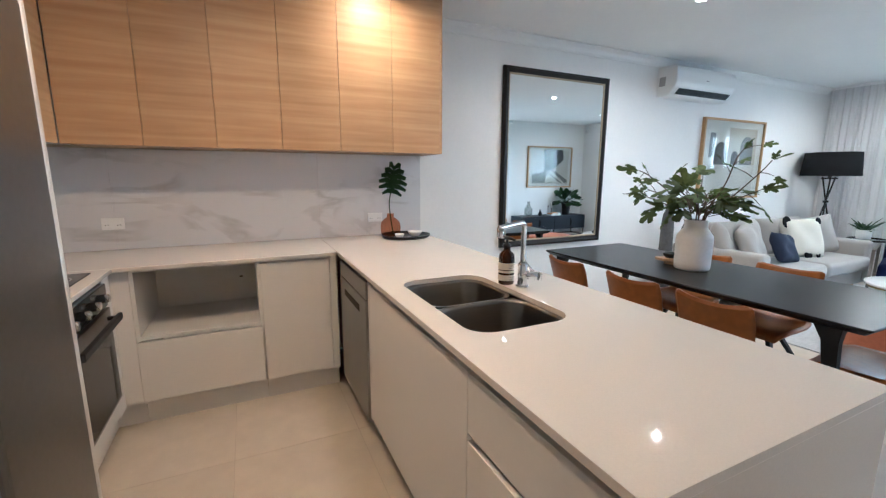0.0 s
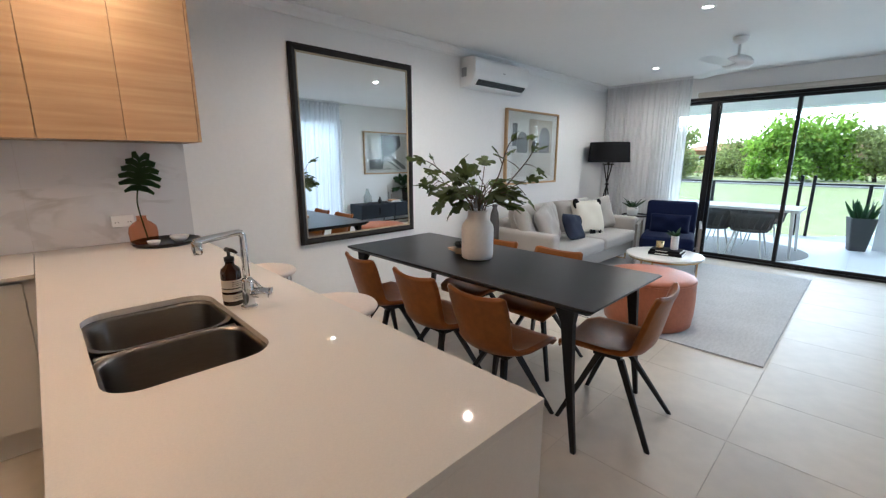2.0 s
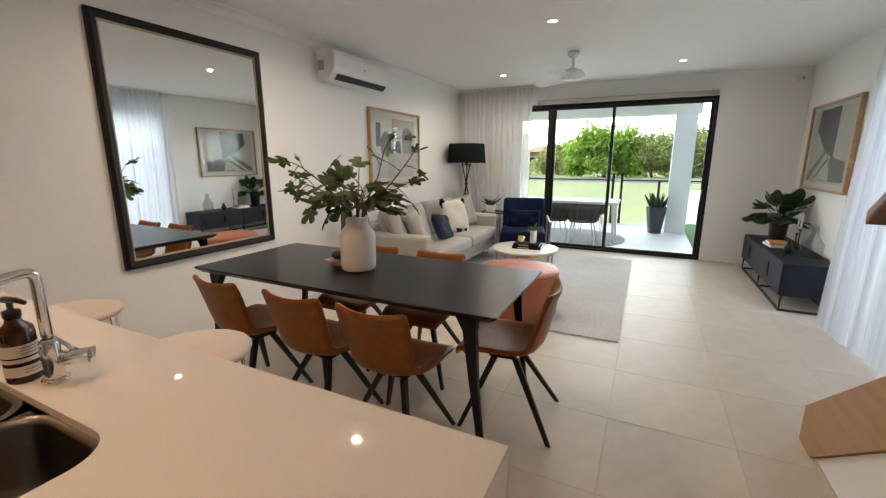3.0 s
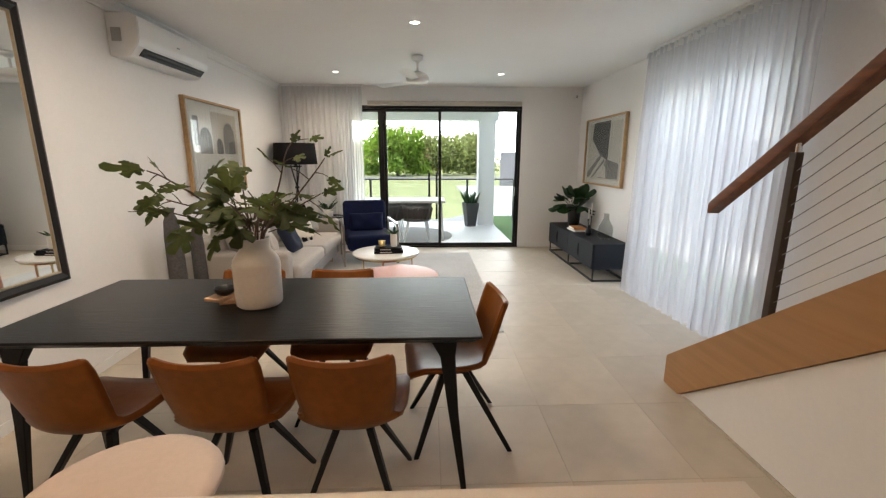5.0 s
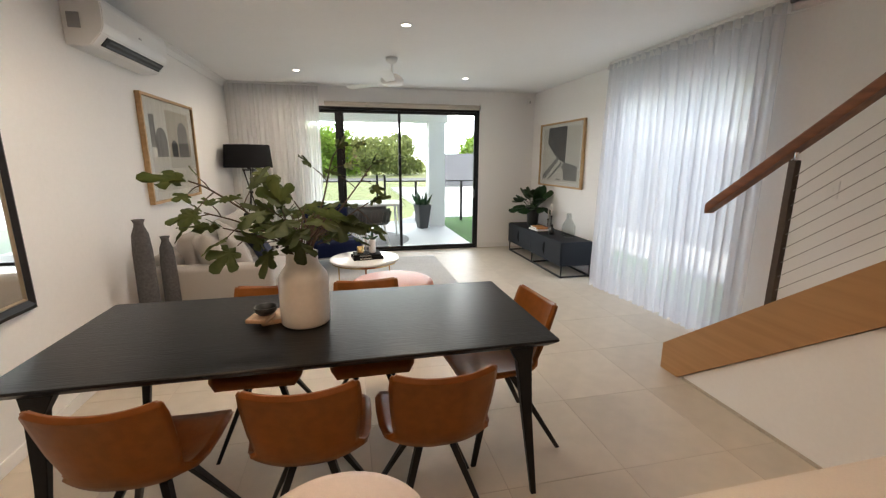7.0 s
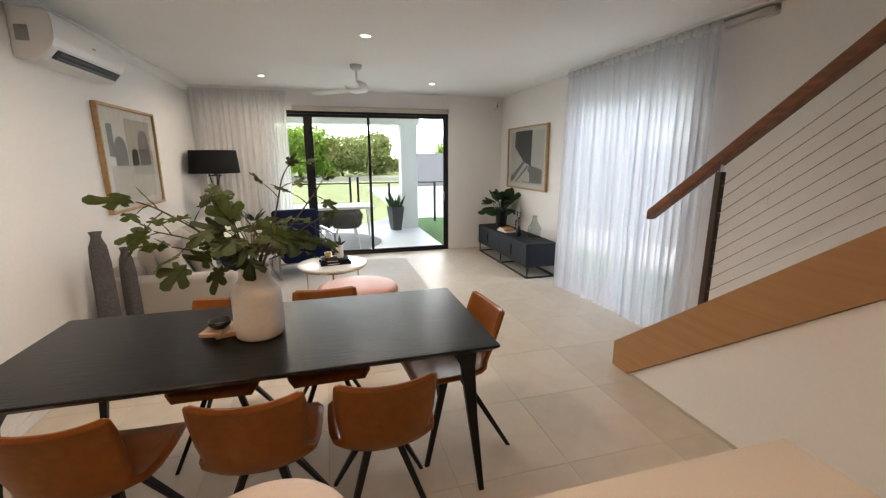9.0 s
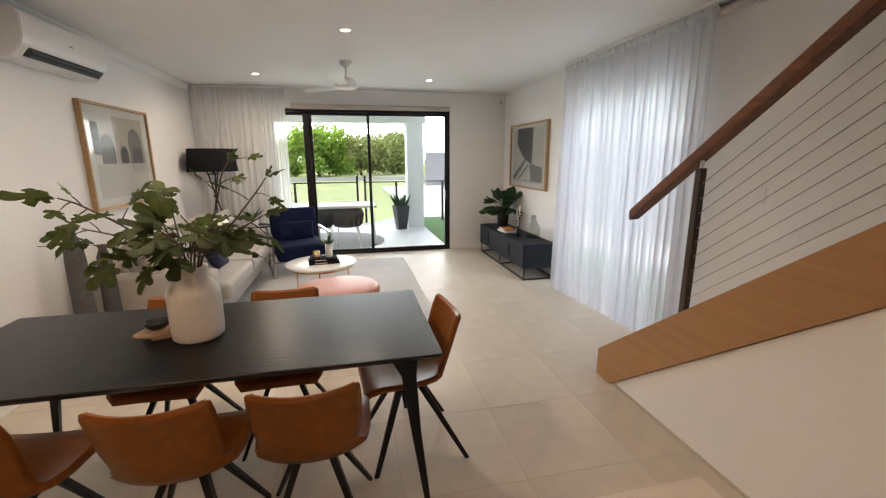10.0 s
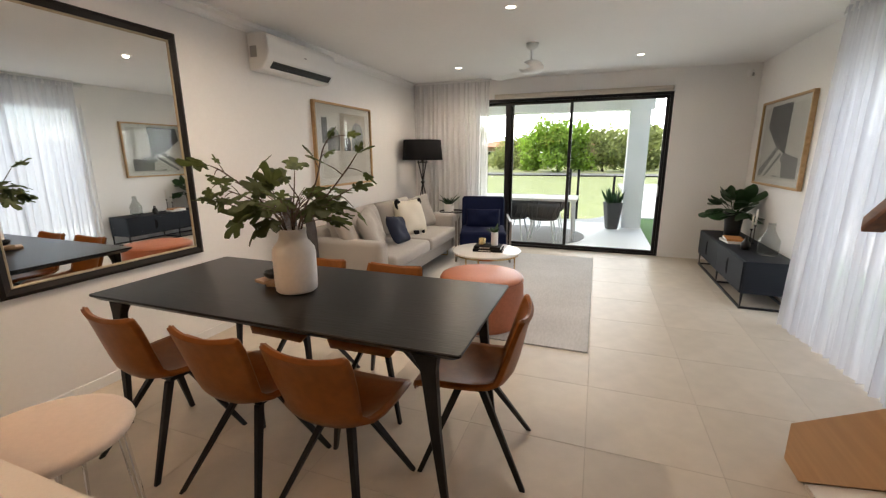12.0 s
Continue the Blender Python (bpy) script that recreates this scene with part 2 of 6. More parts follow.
PLANTER = mat("charcoal_planter", (0.055, 0.058, 0.062), 0.6, grain=0.2, scale=30, bump=0.15, bump_scale=60, big=0.06)


def clear_glass(name, tint, rough=0.0):
    """Thin pane: a see-through sheet with a gloss."""
    m = bpy.data.materials.new(name)
    m.use_nodes = True
    nt = m.node_tree
    n, l = nt.nodes, nt.links
    n.remove(n["Principled BSDF"])
    tr, gl, mx, fr = n.new("ShaderNodeBsdfTransparent"), n.new("ShaderNodeBsdfGlossy"), n.new("ShaderNodeMixShader"), n.new("ShaderNodeLayerWeight")
    pw, ad = n.new("ShaderNodeMath"), n.new("ShaderNodeMath")
    pw.operation, ad.operation = "POWER", "MULTIPLY_ADD"
    pw.inputs[1].default_value, ad.inputs[1].default_value, ad.inputs[2].default_value = 4.0, 0.45, 0.02
    tr.inputs[0].default_value = (*tint, 1)
    gl.inputs["Roughness"].default_value = rough
    l.new(fr.outputs["Facing"], pw.inputs[0]), l.new(pw.outputs[0], ad.inputs[0])
    l.new(ad.outputs[0], mx.inputs[0]), l.new(tr.outputs[0], mx.inputs[1]), l.new(gl.outputs[0], mx.inputs[2])
    l.new(mx.outputs[0], n["Material Output"].inputs["Surface"])
    return m


def translucent(m, share_of):
    """Lets part of the light through a leaf."""
    n, l = m.node_tree.nodes, m.node_tree.links
    pb = n["Principled BSDF"]
    tl, mx = n.new("ShaderNodeBsdfTranslucent"), n.new("ShaderNodeMixShader")
    src = pb.inputs["Base Color"].links[0].from_socket
    gain = n.new("ShaderNodeHueSaturation")
    gain.inputs["Value"].default_value, gain.inputs["Saturation"].default_value = 1.5, 1.1
    l.new(src, gain.inputs["Color"]), l.new(gain.outputs[0], tl.inputs[0])
    mx.inputs[0].default_value = share_of
    l.new(pb.outputs[0], mx.inputs[1]), l.new(tl.outputs[0], mx.inputs[2])
    l.new(mx.outputs[0], n["Material Output"].inputs["Surface"])


for leafy, amount in ((LEAF, 0.4), (LEAFDARK, 0.25), (CROWN, 0.45), (CROWN2, 0.45)):
    translucent(leafy, amount)
GLASS = clear_glass("window_glass", (0.95, 0.97, 0.96))
CLEAR = clear_glass("clear_glass", (0.88, 0.89, 0.88))
AMBERGLASS = clear_glass("amber_glass", (0.86, 0.56, 0.40))


def sheer(name, colour, open_share):
    """Thin voile: part see-through, part translucent cloth."""
    m = bpy.data.materials.new(name)
    m.use_nodes = True
    nt = m.node_tree
    n, l = nt.nodes, nt.links
    n.remove(n["Principled BSDF"])
    tr, tl, df = n.new("ShaderNodeBsdfTransparent"), n.new("ShaderNodeBsdfTranslucent"), n.new("ShaderNodeBsdfDiffuse")
    m1, m2 = n.new("ShaderNodeMixShader"), n.new("ShaderNodeMixShader")
    tl.inputs[0].default_value = df.inputs[0].default_value = (*colour, 1)
    m1.inputs[0].default_value = 0.5
    l.new(tl.outputs[0], m1.inputs[1]), l.new(df.outputs[0], m1.inputs[2])
    weave = n.new("ShaderNodeTexNoise")
    weave.inputs["Scale"].default_value = 9
    tc = n.new("ShaderNodeTexCoord")
    mp = n.new("ShaderNodeMapping")
    mp.inputs["Scale"].default_value = (6, 6, 0.4)
    l.new(tc.outputs["Object"], mp.inputs[0]), l.new(mp.outputs[0], weave.inputs["Vector"])
    rg = n.new("ShaderNodeMapRange")
    rg.inputs["To Min"].default_value, rg.inputs["To Max"].default_value = 1 - open_share - 0.07, 1 - open_share + 0.07
    l.new(weave.outputs["Fac"], rg.inputs["Value"])
    l.new(rg.outputs[0], m2.inputs[0])
    l.new(tr.outputs[0], m2.inputs[1]), l.new(m1.outputs[0], m2.inputs[2])
    l.new(m2.outputs[0], n["Material Output"].inputs["Surface"])
    return m


VOILE = sheer("white_voile", (0.76, 0.77, 0.81), 0.27)
VOILE2 = sheer("white_voile_dense", (0.86, 0.86, 0.86), 0.20)


def marble(name):
    """White marble with soft grey veins along broken lines."""
    m = bpy.data.materials.new(name)
    m.use_nodes = True
    nt = m.node_tree
    n, l = nt.nodes, nt.links
    p = n["Principled BSDF"]
    p.inputs["Roughness"].default_value = 0.22
    tc, mp = n.new("ShaderNodeTexCoord"), n.new("ShaderNodeMapping")
    mp.inputs["Rotation"].default_value = (0, radians(-28), 0)
    mp.inputs["Scale"].default_value = (0.9, 1, 2.6)
    l.new(tc.outputs["Object"], mp.inputs[0])
    warp = n.new("ShaderNodeTexNoise")
    warp.inputs["Scale"].default_value, warp.inputs["Detail"].default_value, warp.inputs["Distortion"].default_value = 1.5, 4, 0.5
    l.new(mp.outputs[0], warp.inputs["Vector"])
    ab = n.new("ShaderNodeMath")
    ab.operation = "SUBTRACT"
    ab.inputs[1].default_value = 0.5
    l.new(warp.outputs["Fac"], ab.inputs[0])
    ab2 = n.new("ShaderNodeMath")
    ab2.operation = "ABSOLUTE"
    l.new(ab.outputs[0], ab2.inputs[0])
    rg = n.new("ShaderNodeMapRange")
    rg.inputs["From Max"].default_value = 0.05
    l.new(ab2.outputs[0], rg.inputs["Value"])
    patch = n.new("ShaderNodeTexNoise")
    patch.inputs["Scale"].default_value, patch.inputs["Detail"].default_value = 2.6, 2
    l.new(tc.outputs["Object"], patch.inputs["Vector"])
    pr = n.new("ShaderNodeMapRange")
    pr.inputs["From Min"].default_value, pr.inputs["From Max"].default_value = 0.42, 0.58
    l.new(patch.outputs["Fac"], pr.inputs["Value"])
    mx = n.new("ShaderNodeMath")
    mx.operation = "MAXIMUM"
    inv = n.new("ShaderNodeMath")
    inv.operation = "SUBTRACT"
    inv.inputs[0].default_value = 1.0
    l.new(pr.outputs[0], inv.inputs[1])
    l.new(rg.outputs[0], mx.inputs[0]), l.new(inv.outputs[0], mx.inputs[1])
    col = n.new("ShaderNodeMix")
    col.data_type = "RGBA"
    col.inputs["A"].default_value, col.inputs["B"].default_value = (0.50, 0.495, 0.50, 1), (0.66, 0.66, 0.675, 1)
    l.new(mx.outputs[0], col.inputs["Factor"])
    l.new(col.outputs["Result"], p.inputs["Base Color"])
    return m


MARBLE = marble("splashback_marble")


def glow(name, colour, strength):
    m = bpy.data.materials.new(name)
    m.use_nodes = True
    p = m.node_tree.nodes["Principled BSDF"]
    p.inputs["Base Color"].default_value = (*colour, 1)
    p.inputs["Emission Color"].default_value = (*colour, 1)
    p.inputs["Emission Strength"].default_value = strength
    return m


HAZE = glow("hazy_sky_glow", (0.97, 0.985, 1.0), 5.5)
LAMPGLOW = glow("downlight_glow", (1.0, 0.86, 0.66), 14)


# ---- building helpers ----
def link(name, bm, material, parent=None, smooth=False, m=None):
    me = bpy.data.meshes.new(name)
    bmesh.ops.recalc_face_normals(bm, faces=bm.faces)
    bm.to_mesh(me)
    bm.free()
    me.materials.append(material)
    if smooth:
        me.polygons.foreach_set("use_smooth", [True] * len(me.polygons))
    ob = new(name, me)
    ob.parent = parent
    if m is not None:
        ob.matrix_basis = m
    return ob


def part(name, bm, material, parent, label="", smooth=False, m=None):
    ob = link(name, bm, material, parent, smooth, m)
    return tagged(ob, label) if label else ob


def share(name, source, parent, m):
    """Another object on the same mesh."""
    ob = new(name, source.data)
    ob.parent = parent
    ob.matrix_basis = m
    return ob


def thing(name, x, y, z, rz, label, category, group="", kind=""):
    ob = new(name)
    ob.empty_display_size = 0.1
    ob.matrix_basis = pose(x, y, z, 0, 0, rz)
    return tagged(ob, label, category, group, kind)


def setting(name, bm, material, label, category, smooth=False):
    return tagged(link(name, bm, material, None, smooth), label, category, "", "structure")


def box(x0, x1, y0, y1, z0, z1, bev=0.0, seg=2, bm=None):
    out = bm or bmesh.new()
    tmp = bmesh.new()
    bmesh.ops.create_cube(tmp, size=1.0)
    for v in tmp.verts:
        v.co = Vector(((x0 + x1) / 2 + v.co.x * (x1 - x0), (y0 + y1) / 2 + v.co.y * (y1 - y0), (z0 + z1) / 2 + v.co.z * (z1 - z0)))
    if bev:
        bmesh.ops.bevel(tmp, geom=list(tmp.edges), offset=bev, segments=seg, profile=0.5, affect="EDGES")
    add(out, tmp)
    return out


def add(out, tmp, m=None):
    """Appends tmp to out."""
    made = {}
    for v in tmp.verts:
        made[v] = out.verts.new(m @ v.co if m is not None else v.co)
    for f in tmp.faces:
        try:
            out.faces.new([made[v] for v in f.verts])
        except ValueError:
            pass
    tmp.free()
    return out


def lathe(profile, seg=32, sx=1.0, sy=1.0):
    """A turned body from (radius, height) pairs; a radius of 0 closes it."""
    bm = bmesh.new()
    rings = []
    for r, z in profile:
        if r <= 1e-6:
            rings.append([bm.verts.new((0, 0, z))])
        else:
            rings.append([bm.verts.new((sx * r * math.cos(2 * math.pi * k / seg), sy * r * math.sin(2 * math.pi * k / seg), z)) for k in range(seg)])
    for a, b in zip(rings, rings[1:]):
        for k in range(seg):
            j = (k + 1) % seg
            if len(a) == 1 and len(b) == 1:
                continue
            if len(a) == 1:
                bm.faces.new((a[0], b[j], b[k]))
            elif len(b) == 1:
                bm.faces.new((a[k], a[j], b[0]))
            else:
                bm.faces.new((a[k], a[j], b[j], b[k]))
    return bm


def tube(points, r, seg=8, r_end=None, bm=None, cap=True, square=False):
    """A bar swept along points; square gives a square section."""
    out = bm or bmesh.new()
    pts = [Vector(p) for p in points]
    n = len(pts)
    rings = []
    up = Vector((0, 0, 1))
    side = None
    for i, p in enumerate(pts):
        d = (pts[min(i + 1, n - 1)] - pts[max(i - 1, 0)]).normalized()
        if side is None:
            side = d.cross(up if abs(d.z) < 0.95 else Vector((1, 0, 0))).normalized()
        else:
            side = (side - d * side.dot(d)).normalized()
        other = d.cross(side)
        rad = r if r_end is None else r + (r_end - r) * i / max(n - 1, 1)
        k = 4 if square else seg
        off = math.pi / 4 if square else 0
        rings.append([out.verts.new(p + rad * (math.cos(off + 2 * math.pi * j / k) * side + math.sin(off + 2 * math.pi * j / k) * other)) for j in range(k)])
    k = len(rings[0])
    for a, b in zip(rings, rings[1:]):
        for j in range(k):
            out.faces.new((a[j], a[(j + 1) % k], b[(j + 1) % k], b[j]))
    if cap:
        out.faces.new(rings[0]), out.faces.new(rings[-1])
    return out


def bend(points, steps=6):
    """Catmull-Rom through points."""
    p = [Vector(q) for q in points]
    p = [2 * p[0] - p[1]] + p + [2 * p[-1] - p[-2]]
    out = []
    for i in range(1, len(p) - 2):
        for s in range(steps):
            t = s / steps
            a, b, c, d = p[i - 1], p[i], p[i + 1], p[i + 2]
            out.append(0.5 * (2 * b + (c - a) * t + (2 * a - 5 * b + 4 * c - d) * t * t + (3 * b - a - 3 * c + d) * t ** 3))
    out.append(p[-2])
    return out


def cushion_mesh(w, h, d, seed=0, n=18):
    """A stuffed cushion lying in the x-z plane, centred, d thick, with pinched corners."""
    rnd = random.Random(seed)
    bm = bmesh.new()
    ph = [rnd.uniform(0, 6) for _ in range(4)]
    layers = []
    for s in (1, -1):
        g = []
        for i in range(n + 1):
            row = []
            for j in range(n + 1):
                u, v = 2 * i / n - 1, 2 * j / n - 1
                puff = max(0.0, (1 - u ** 4) * (1 - v ** 4)) ** 0.55
                pull = 1 - 0.05 * (1 - abs(u)) * abs(v) ** 3, 1 - 0.05 * (1 - abs(v)) * abs(u) ** 3
                ripple = 0.012 * math.sin(5 * u + ph[0]) * math.sin(4 * v + ph[1]) * puff
                row.append((u * w / 2 * pull[1], s * (d / 2 * puff + ripple), v * h / 2 * pull[0]))
            g.append(row)
        layers.append(g)
    front = [[bm.verts.new(c) for c in row] for row in layers[0]]
    back = [[front[i][j] if i in (0, n) or j in (0, n) else bm.verts.new(layers[1][i][j]) for j in range(n + 1)] for i in range(n + 1)]
    for g in (front, back):
        for i in range(n):
            for j in range(n):
                bm.faces.new((g[i][j], g[i + 1][j], g[i + 1][j + 1], g[i][j + 1]))
    return bm


def soft_box(w, d, h, r, seg=4):
    """Upholstery block on z = 0, centred in x and y."""
    return box(-w / 2, w / 2, -d / 2, d / 2, 0, h, r, seg)


def slab_with_hole(outer, inner, z0, z1):
    """A sheet between z0 and z1 with an outline and one hole, both lists of (x, y)."""
    bm = bmesh.new()
    edges = []
    for loop in (outer, inner):
        vs = [bm.verts.new((x, y, z1)) for x, y in loop]
        edges += [bm.edges.new((a, b)) for a, b in zip(vs, vs[1:] + vs[:1])]
    bmesh.ops.triangle_fill(bm, edges=edges, use_beauty=True)
    faces = list(bm.faces)
    got = bmesh.ops.extrude_face_region(bm, geom=faces)
    for g in got["geom"]:
        if isinstance(g, bmesh.types.BMVert):
            g.co.z = z0
    return bm


def round_rect(x0, x1, y0, y1, r, n=6):
    out = []
    for cx, cy, a in ((x1 - r, y1 - r, 0), (x0 + r, y1 - r, 90), (x0 + r, y0 + r, 180), (x1 - r, y0 + r, 270)):
        for k in range(n + 1):
            t = radians(a + 90 * k / n)
            out.append((cx + r * math.cos(t), cy + r * math.sin(t)))
    return out


def poly_plate(points, y, depth, axis="y"):
    """A flat plate from (x, z) points, facing along y, depth thick."""
    bm = bmesh.new()
    vs = [bm.verts.new((x, y, z)) for x, z in points]
    f = bm.faces.new(vs)
    got = bmesh.ops.extrude_face_region(bm, geom=[f])
    for g in got["geom"]:
        if isinstance(g, bmesh.types.BMVert):
            g.co.y += depth
    return bm


# ---- the shell of the rooms ----
NY, EX, SY, WX, CZ = 3.10, 7.60, -1.63, -1.12, 2.55


def wall_north():
    setting("wall_north", box(WX - 0.15, EX + 0.2, NY, NY + 0.15, 0, 2.75), WALL, "white painted plasterboard wall with mirror and picture", "wall")


def wall_east():
    bm = box(EX, EX + 0.2, -0.68 - 1.1, -0.68, 0, 2.75)
    box(EX, EX + 0.2, 2.10, NY, 0, 2.75, bm=bm)
    box(EX, EX + 0.2, -0.68, 2.10, 2.265, 2.75, bm=bm)
    setting("wall_east", bm, WALL, "white painted wall round the sliding door", "wall")


def wall_south():
    bm = box(5.46, EX, SY - 0.15, SY, 0, 2.75)
    box(WX - 3.0, 3.59, SY - 0.15, SY, 0, 5.3, bm=bm)
    box(3.59, 5.46, SY - 0.15, SY, 2.24, 2.75, bm=bm)
    setting("wall_south", bm, WALL, "white painted wall with curtained window", "wall")


def wall_west():
    setting("wall_west", box(WX - 0.15, WX, 0.30, NY, 0, 2.75), WALL, "white painted kitchen wall", "wall")
    bm = box(-4.15, -4.0, SY, 0.45, 0, 2.75)
    box(-4.0, WX - 0.15, 0.30, 0.45, 0, 2.75, bm=bm)
    setting("wall_hall", bm, WALL, "plain white painted hallway wall", "wall")


def ceiling():
    bm = box(-4.15, EX + 0.2, -0.75, NY + 0.15, CZ, CZ + 0.2)
    box(1.75, EX + 0.2, SY - 0.15, -0.75, CZ, CZ + 0.2, bm=bm)
    box(-4.15, -1.9, SY - 0.15, -0.75, CZ, CZ + 0.2, bm=bm)
    setting("ceiling", bm, CEIL, "flat white painted ceiling", "ceiling")
    bm = box(-1.9, 1.75, -0.75, -0.65, CZ + 0.2, 5.2)
    box(1.75, 1.85, SY, -0.65, CZ + 0.2, 5.2, bm=bm)
    box(-2.0, -1.9, SY, -0.65, CZ + 0.2, 5.2, bm=bm)
    box(-2.0, 1.85, SY, -0.65, 5.2, 5.3, bm=bm)
    setting("wall_stairwell", bm, WALL, "white walls of the stair void above", "wall")


def cornice():
    def cove(a, b, inward):
        a, b, inward = Vector(a), Vector(b), Vector(inward)
        bm = bmesh.new()
        prof = [(0, 0), (0.0, -0.075), (0.012, -0.075), (0.016, -0.06), (0.034, -0.03), (0.062, -0.016), (0.075, -0.012), (0.075, 0)]
        ends = [[bm.verts.new(p + inward * u + Vector((0, 0, w))) for u, w in prof] for p in (a, b)]
        k = len(prof)
        for j in range(k):
            bm.faces.new((ends[0][j], ends[0][(j + 1) % k], ends[1][(j + 1) % k], ends[1][j]))
        bm.faces.new(ends[0]), bm.faces.new(ends[1])
        return bm
    z = CZ - 0.001
    setting("cornice_north", cove((1.42, NY - 0.001, z), (EX - 0.1, NY - 0.001, z), (0, -1, 0)), TRIM, "white plaster cove cornice on the wall", "cornice")


def skirting():
    for name, b in (("baseboard_north", (1.40, EX - 0.015, NY - 0.013, NY - 0.001, 0, 0.07)), ("baseboard_east", (EX - 0.013, EX - 0.001, -1.61, -0.70, 0, 0.07)),
                    ("baseboard_south", (5.47, EX - 0.015, SY + 0.001, SY + 0.013, 0, 0.07)), ("baseboard_stairs", (-2.0, 3.06, -0.768, -0.752, 0, 0.02))):
        setting(name, box(*b, bev=0.003), GROUT if name == "baseboard_stairs" else SKIRT, "low white painted skirting board", "baseboard")


def tiled(name, x0, x1, y0, y1, ox, oy, pitch, z, material, label, holes=()):
    base = setting(name, box(x0, x1, y0, y1, z - 0.12, z - 0.0012), GROUT, label, "floor")
    cache = {}
    i0, i1 = math.floor((x0 - ox) / pitch), math.ceil((x1 - ox) / pitch)
    j0, j1 = math.floor((y0 - oy) / pitch), math.ceil((y1 - oy) / pitch)
    g = 0.0015
    for i in range(i0, i1):
        for j in range(j0, j1):
            a, b = max(x0, ox + i * pitch), min(x1, ox + (i + 1) * pitch)
            c, d = max(y0, oy + j * pitch), min(y1, oy + (j + 1) * pitch)
            if b - a < 0.02 or d - c < 0.02:
                continue
            key = (round(b - a, 3), round(d - c, 3))
            m = pose((a + b) / 2, (c + d) / 2, z)
            if key in cache:
                share("tile", cache[key], base, m)
            else:
                w, h = (b - a) / 2 - g, (d - c) / 2 - g
                cache[key] = part("tile", box(-w, w, -h, h, -0.008, 0, 0.001, 1), material, base, m=m)


# ---- kitchen ----
def base_unit_north():
    """Base run under the north bench: microwave niche over a drawer, and a door unit."""
    u = thing("microwave_cabinet", -0.15, 2.50, 0, 0, "matt white base cabinet with open microwave niche above a drawer", "cabinet")
    part("back_panel", box(-0.31, 0.31, 0.56, 0.58, 0.13, 0.879), CAB, u)
    for sx in (-1, 1):
        part("side_panel", box(sx * 0.301 - 0.009, sx * 0.301 + 0.009, 0.002, 0.559, 0.13, 0.879), CAB, u)
    for z in (0.13, 0.492, 0.861):
        part("shelf", box(-0.2915, 0.2915, 0.002, 0.559, z, z + 0.018), CAB, u)
    part("drawer_front", box(-0.307, 0.303, -0.018, 0.0, 0.15, 0.486, 0.002), CAB, u)
    part("plinth", box(-0.31, 0.31, 0.05, 0.068, 0, 0.128), CAB, u)
    part("filler", box(-0.405, -0.312, 0.0, 0.014, 0.135, 0.875), CAB, u)
    part("plinth", box(-0.468, -0.312, 0.05, 0.068, 0, 0.128), CAB, u)
    part("cable_hole", lathe([(0.0, 0), (0.012, 0), (0.012, 0.003), (0, 0.003)], 16, 1.0, 0.45), DARK, u, "small dark oval cable outlet", m=pose(0.20, 0.559, 0.67, 90))
    d = thing("base_cabinet", 0.377, 2.50, 0, 0, "matt white handleless base cabinet with one door", "cabinet")
    part("body", box(-0.215, 0.219, 0.002, 0.58, 0.13, 0.879), CAB, d)
    part("door", box(-0.217, 0.172, -0.018, 0.0, 0.15, 0.862, 0.002), CAB, d)
    part("filler", box(0.175, 0.219, -0.014, 0.0, 0.15, 0.875, 0.002), CAB, d)
    part("plinth", box(-0.215, 0.219, 0.05, 0.068, 0, 0.128), CAB, d)


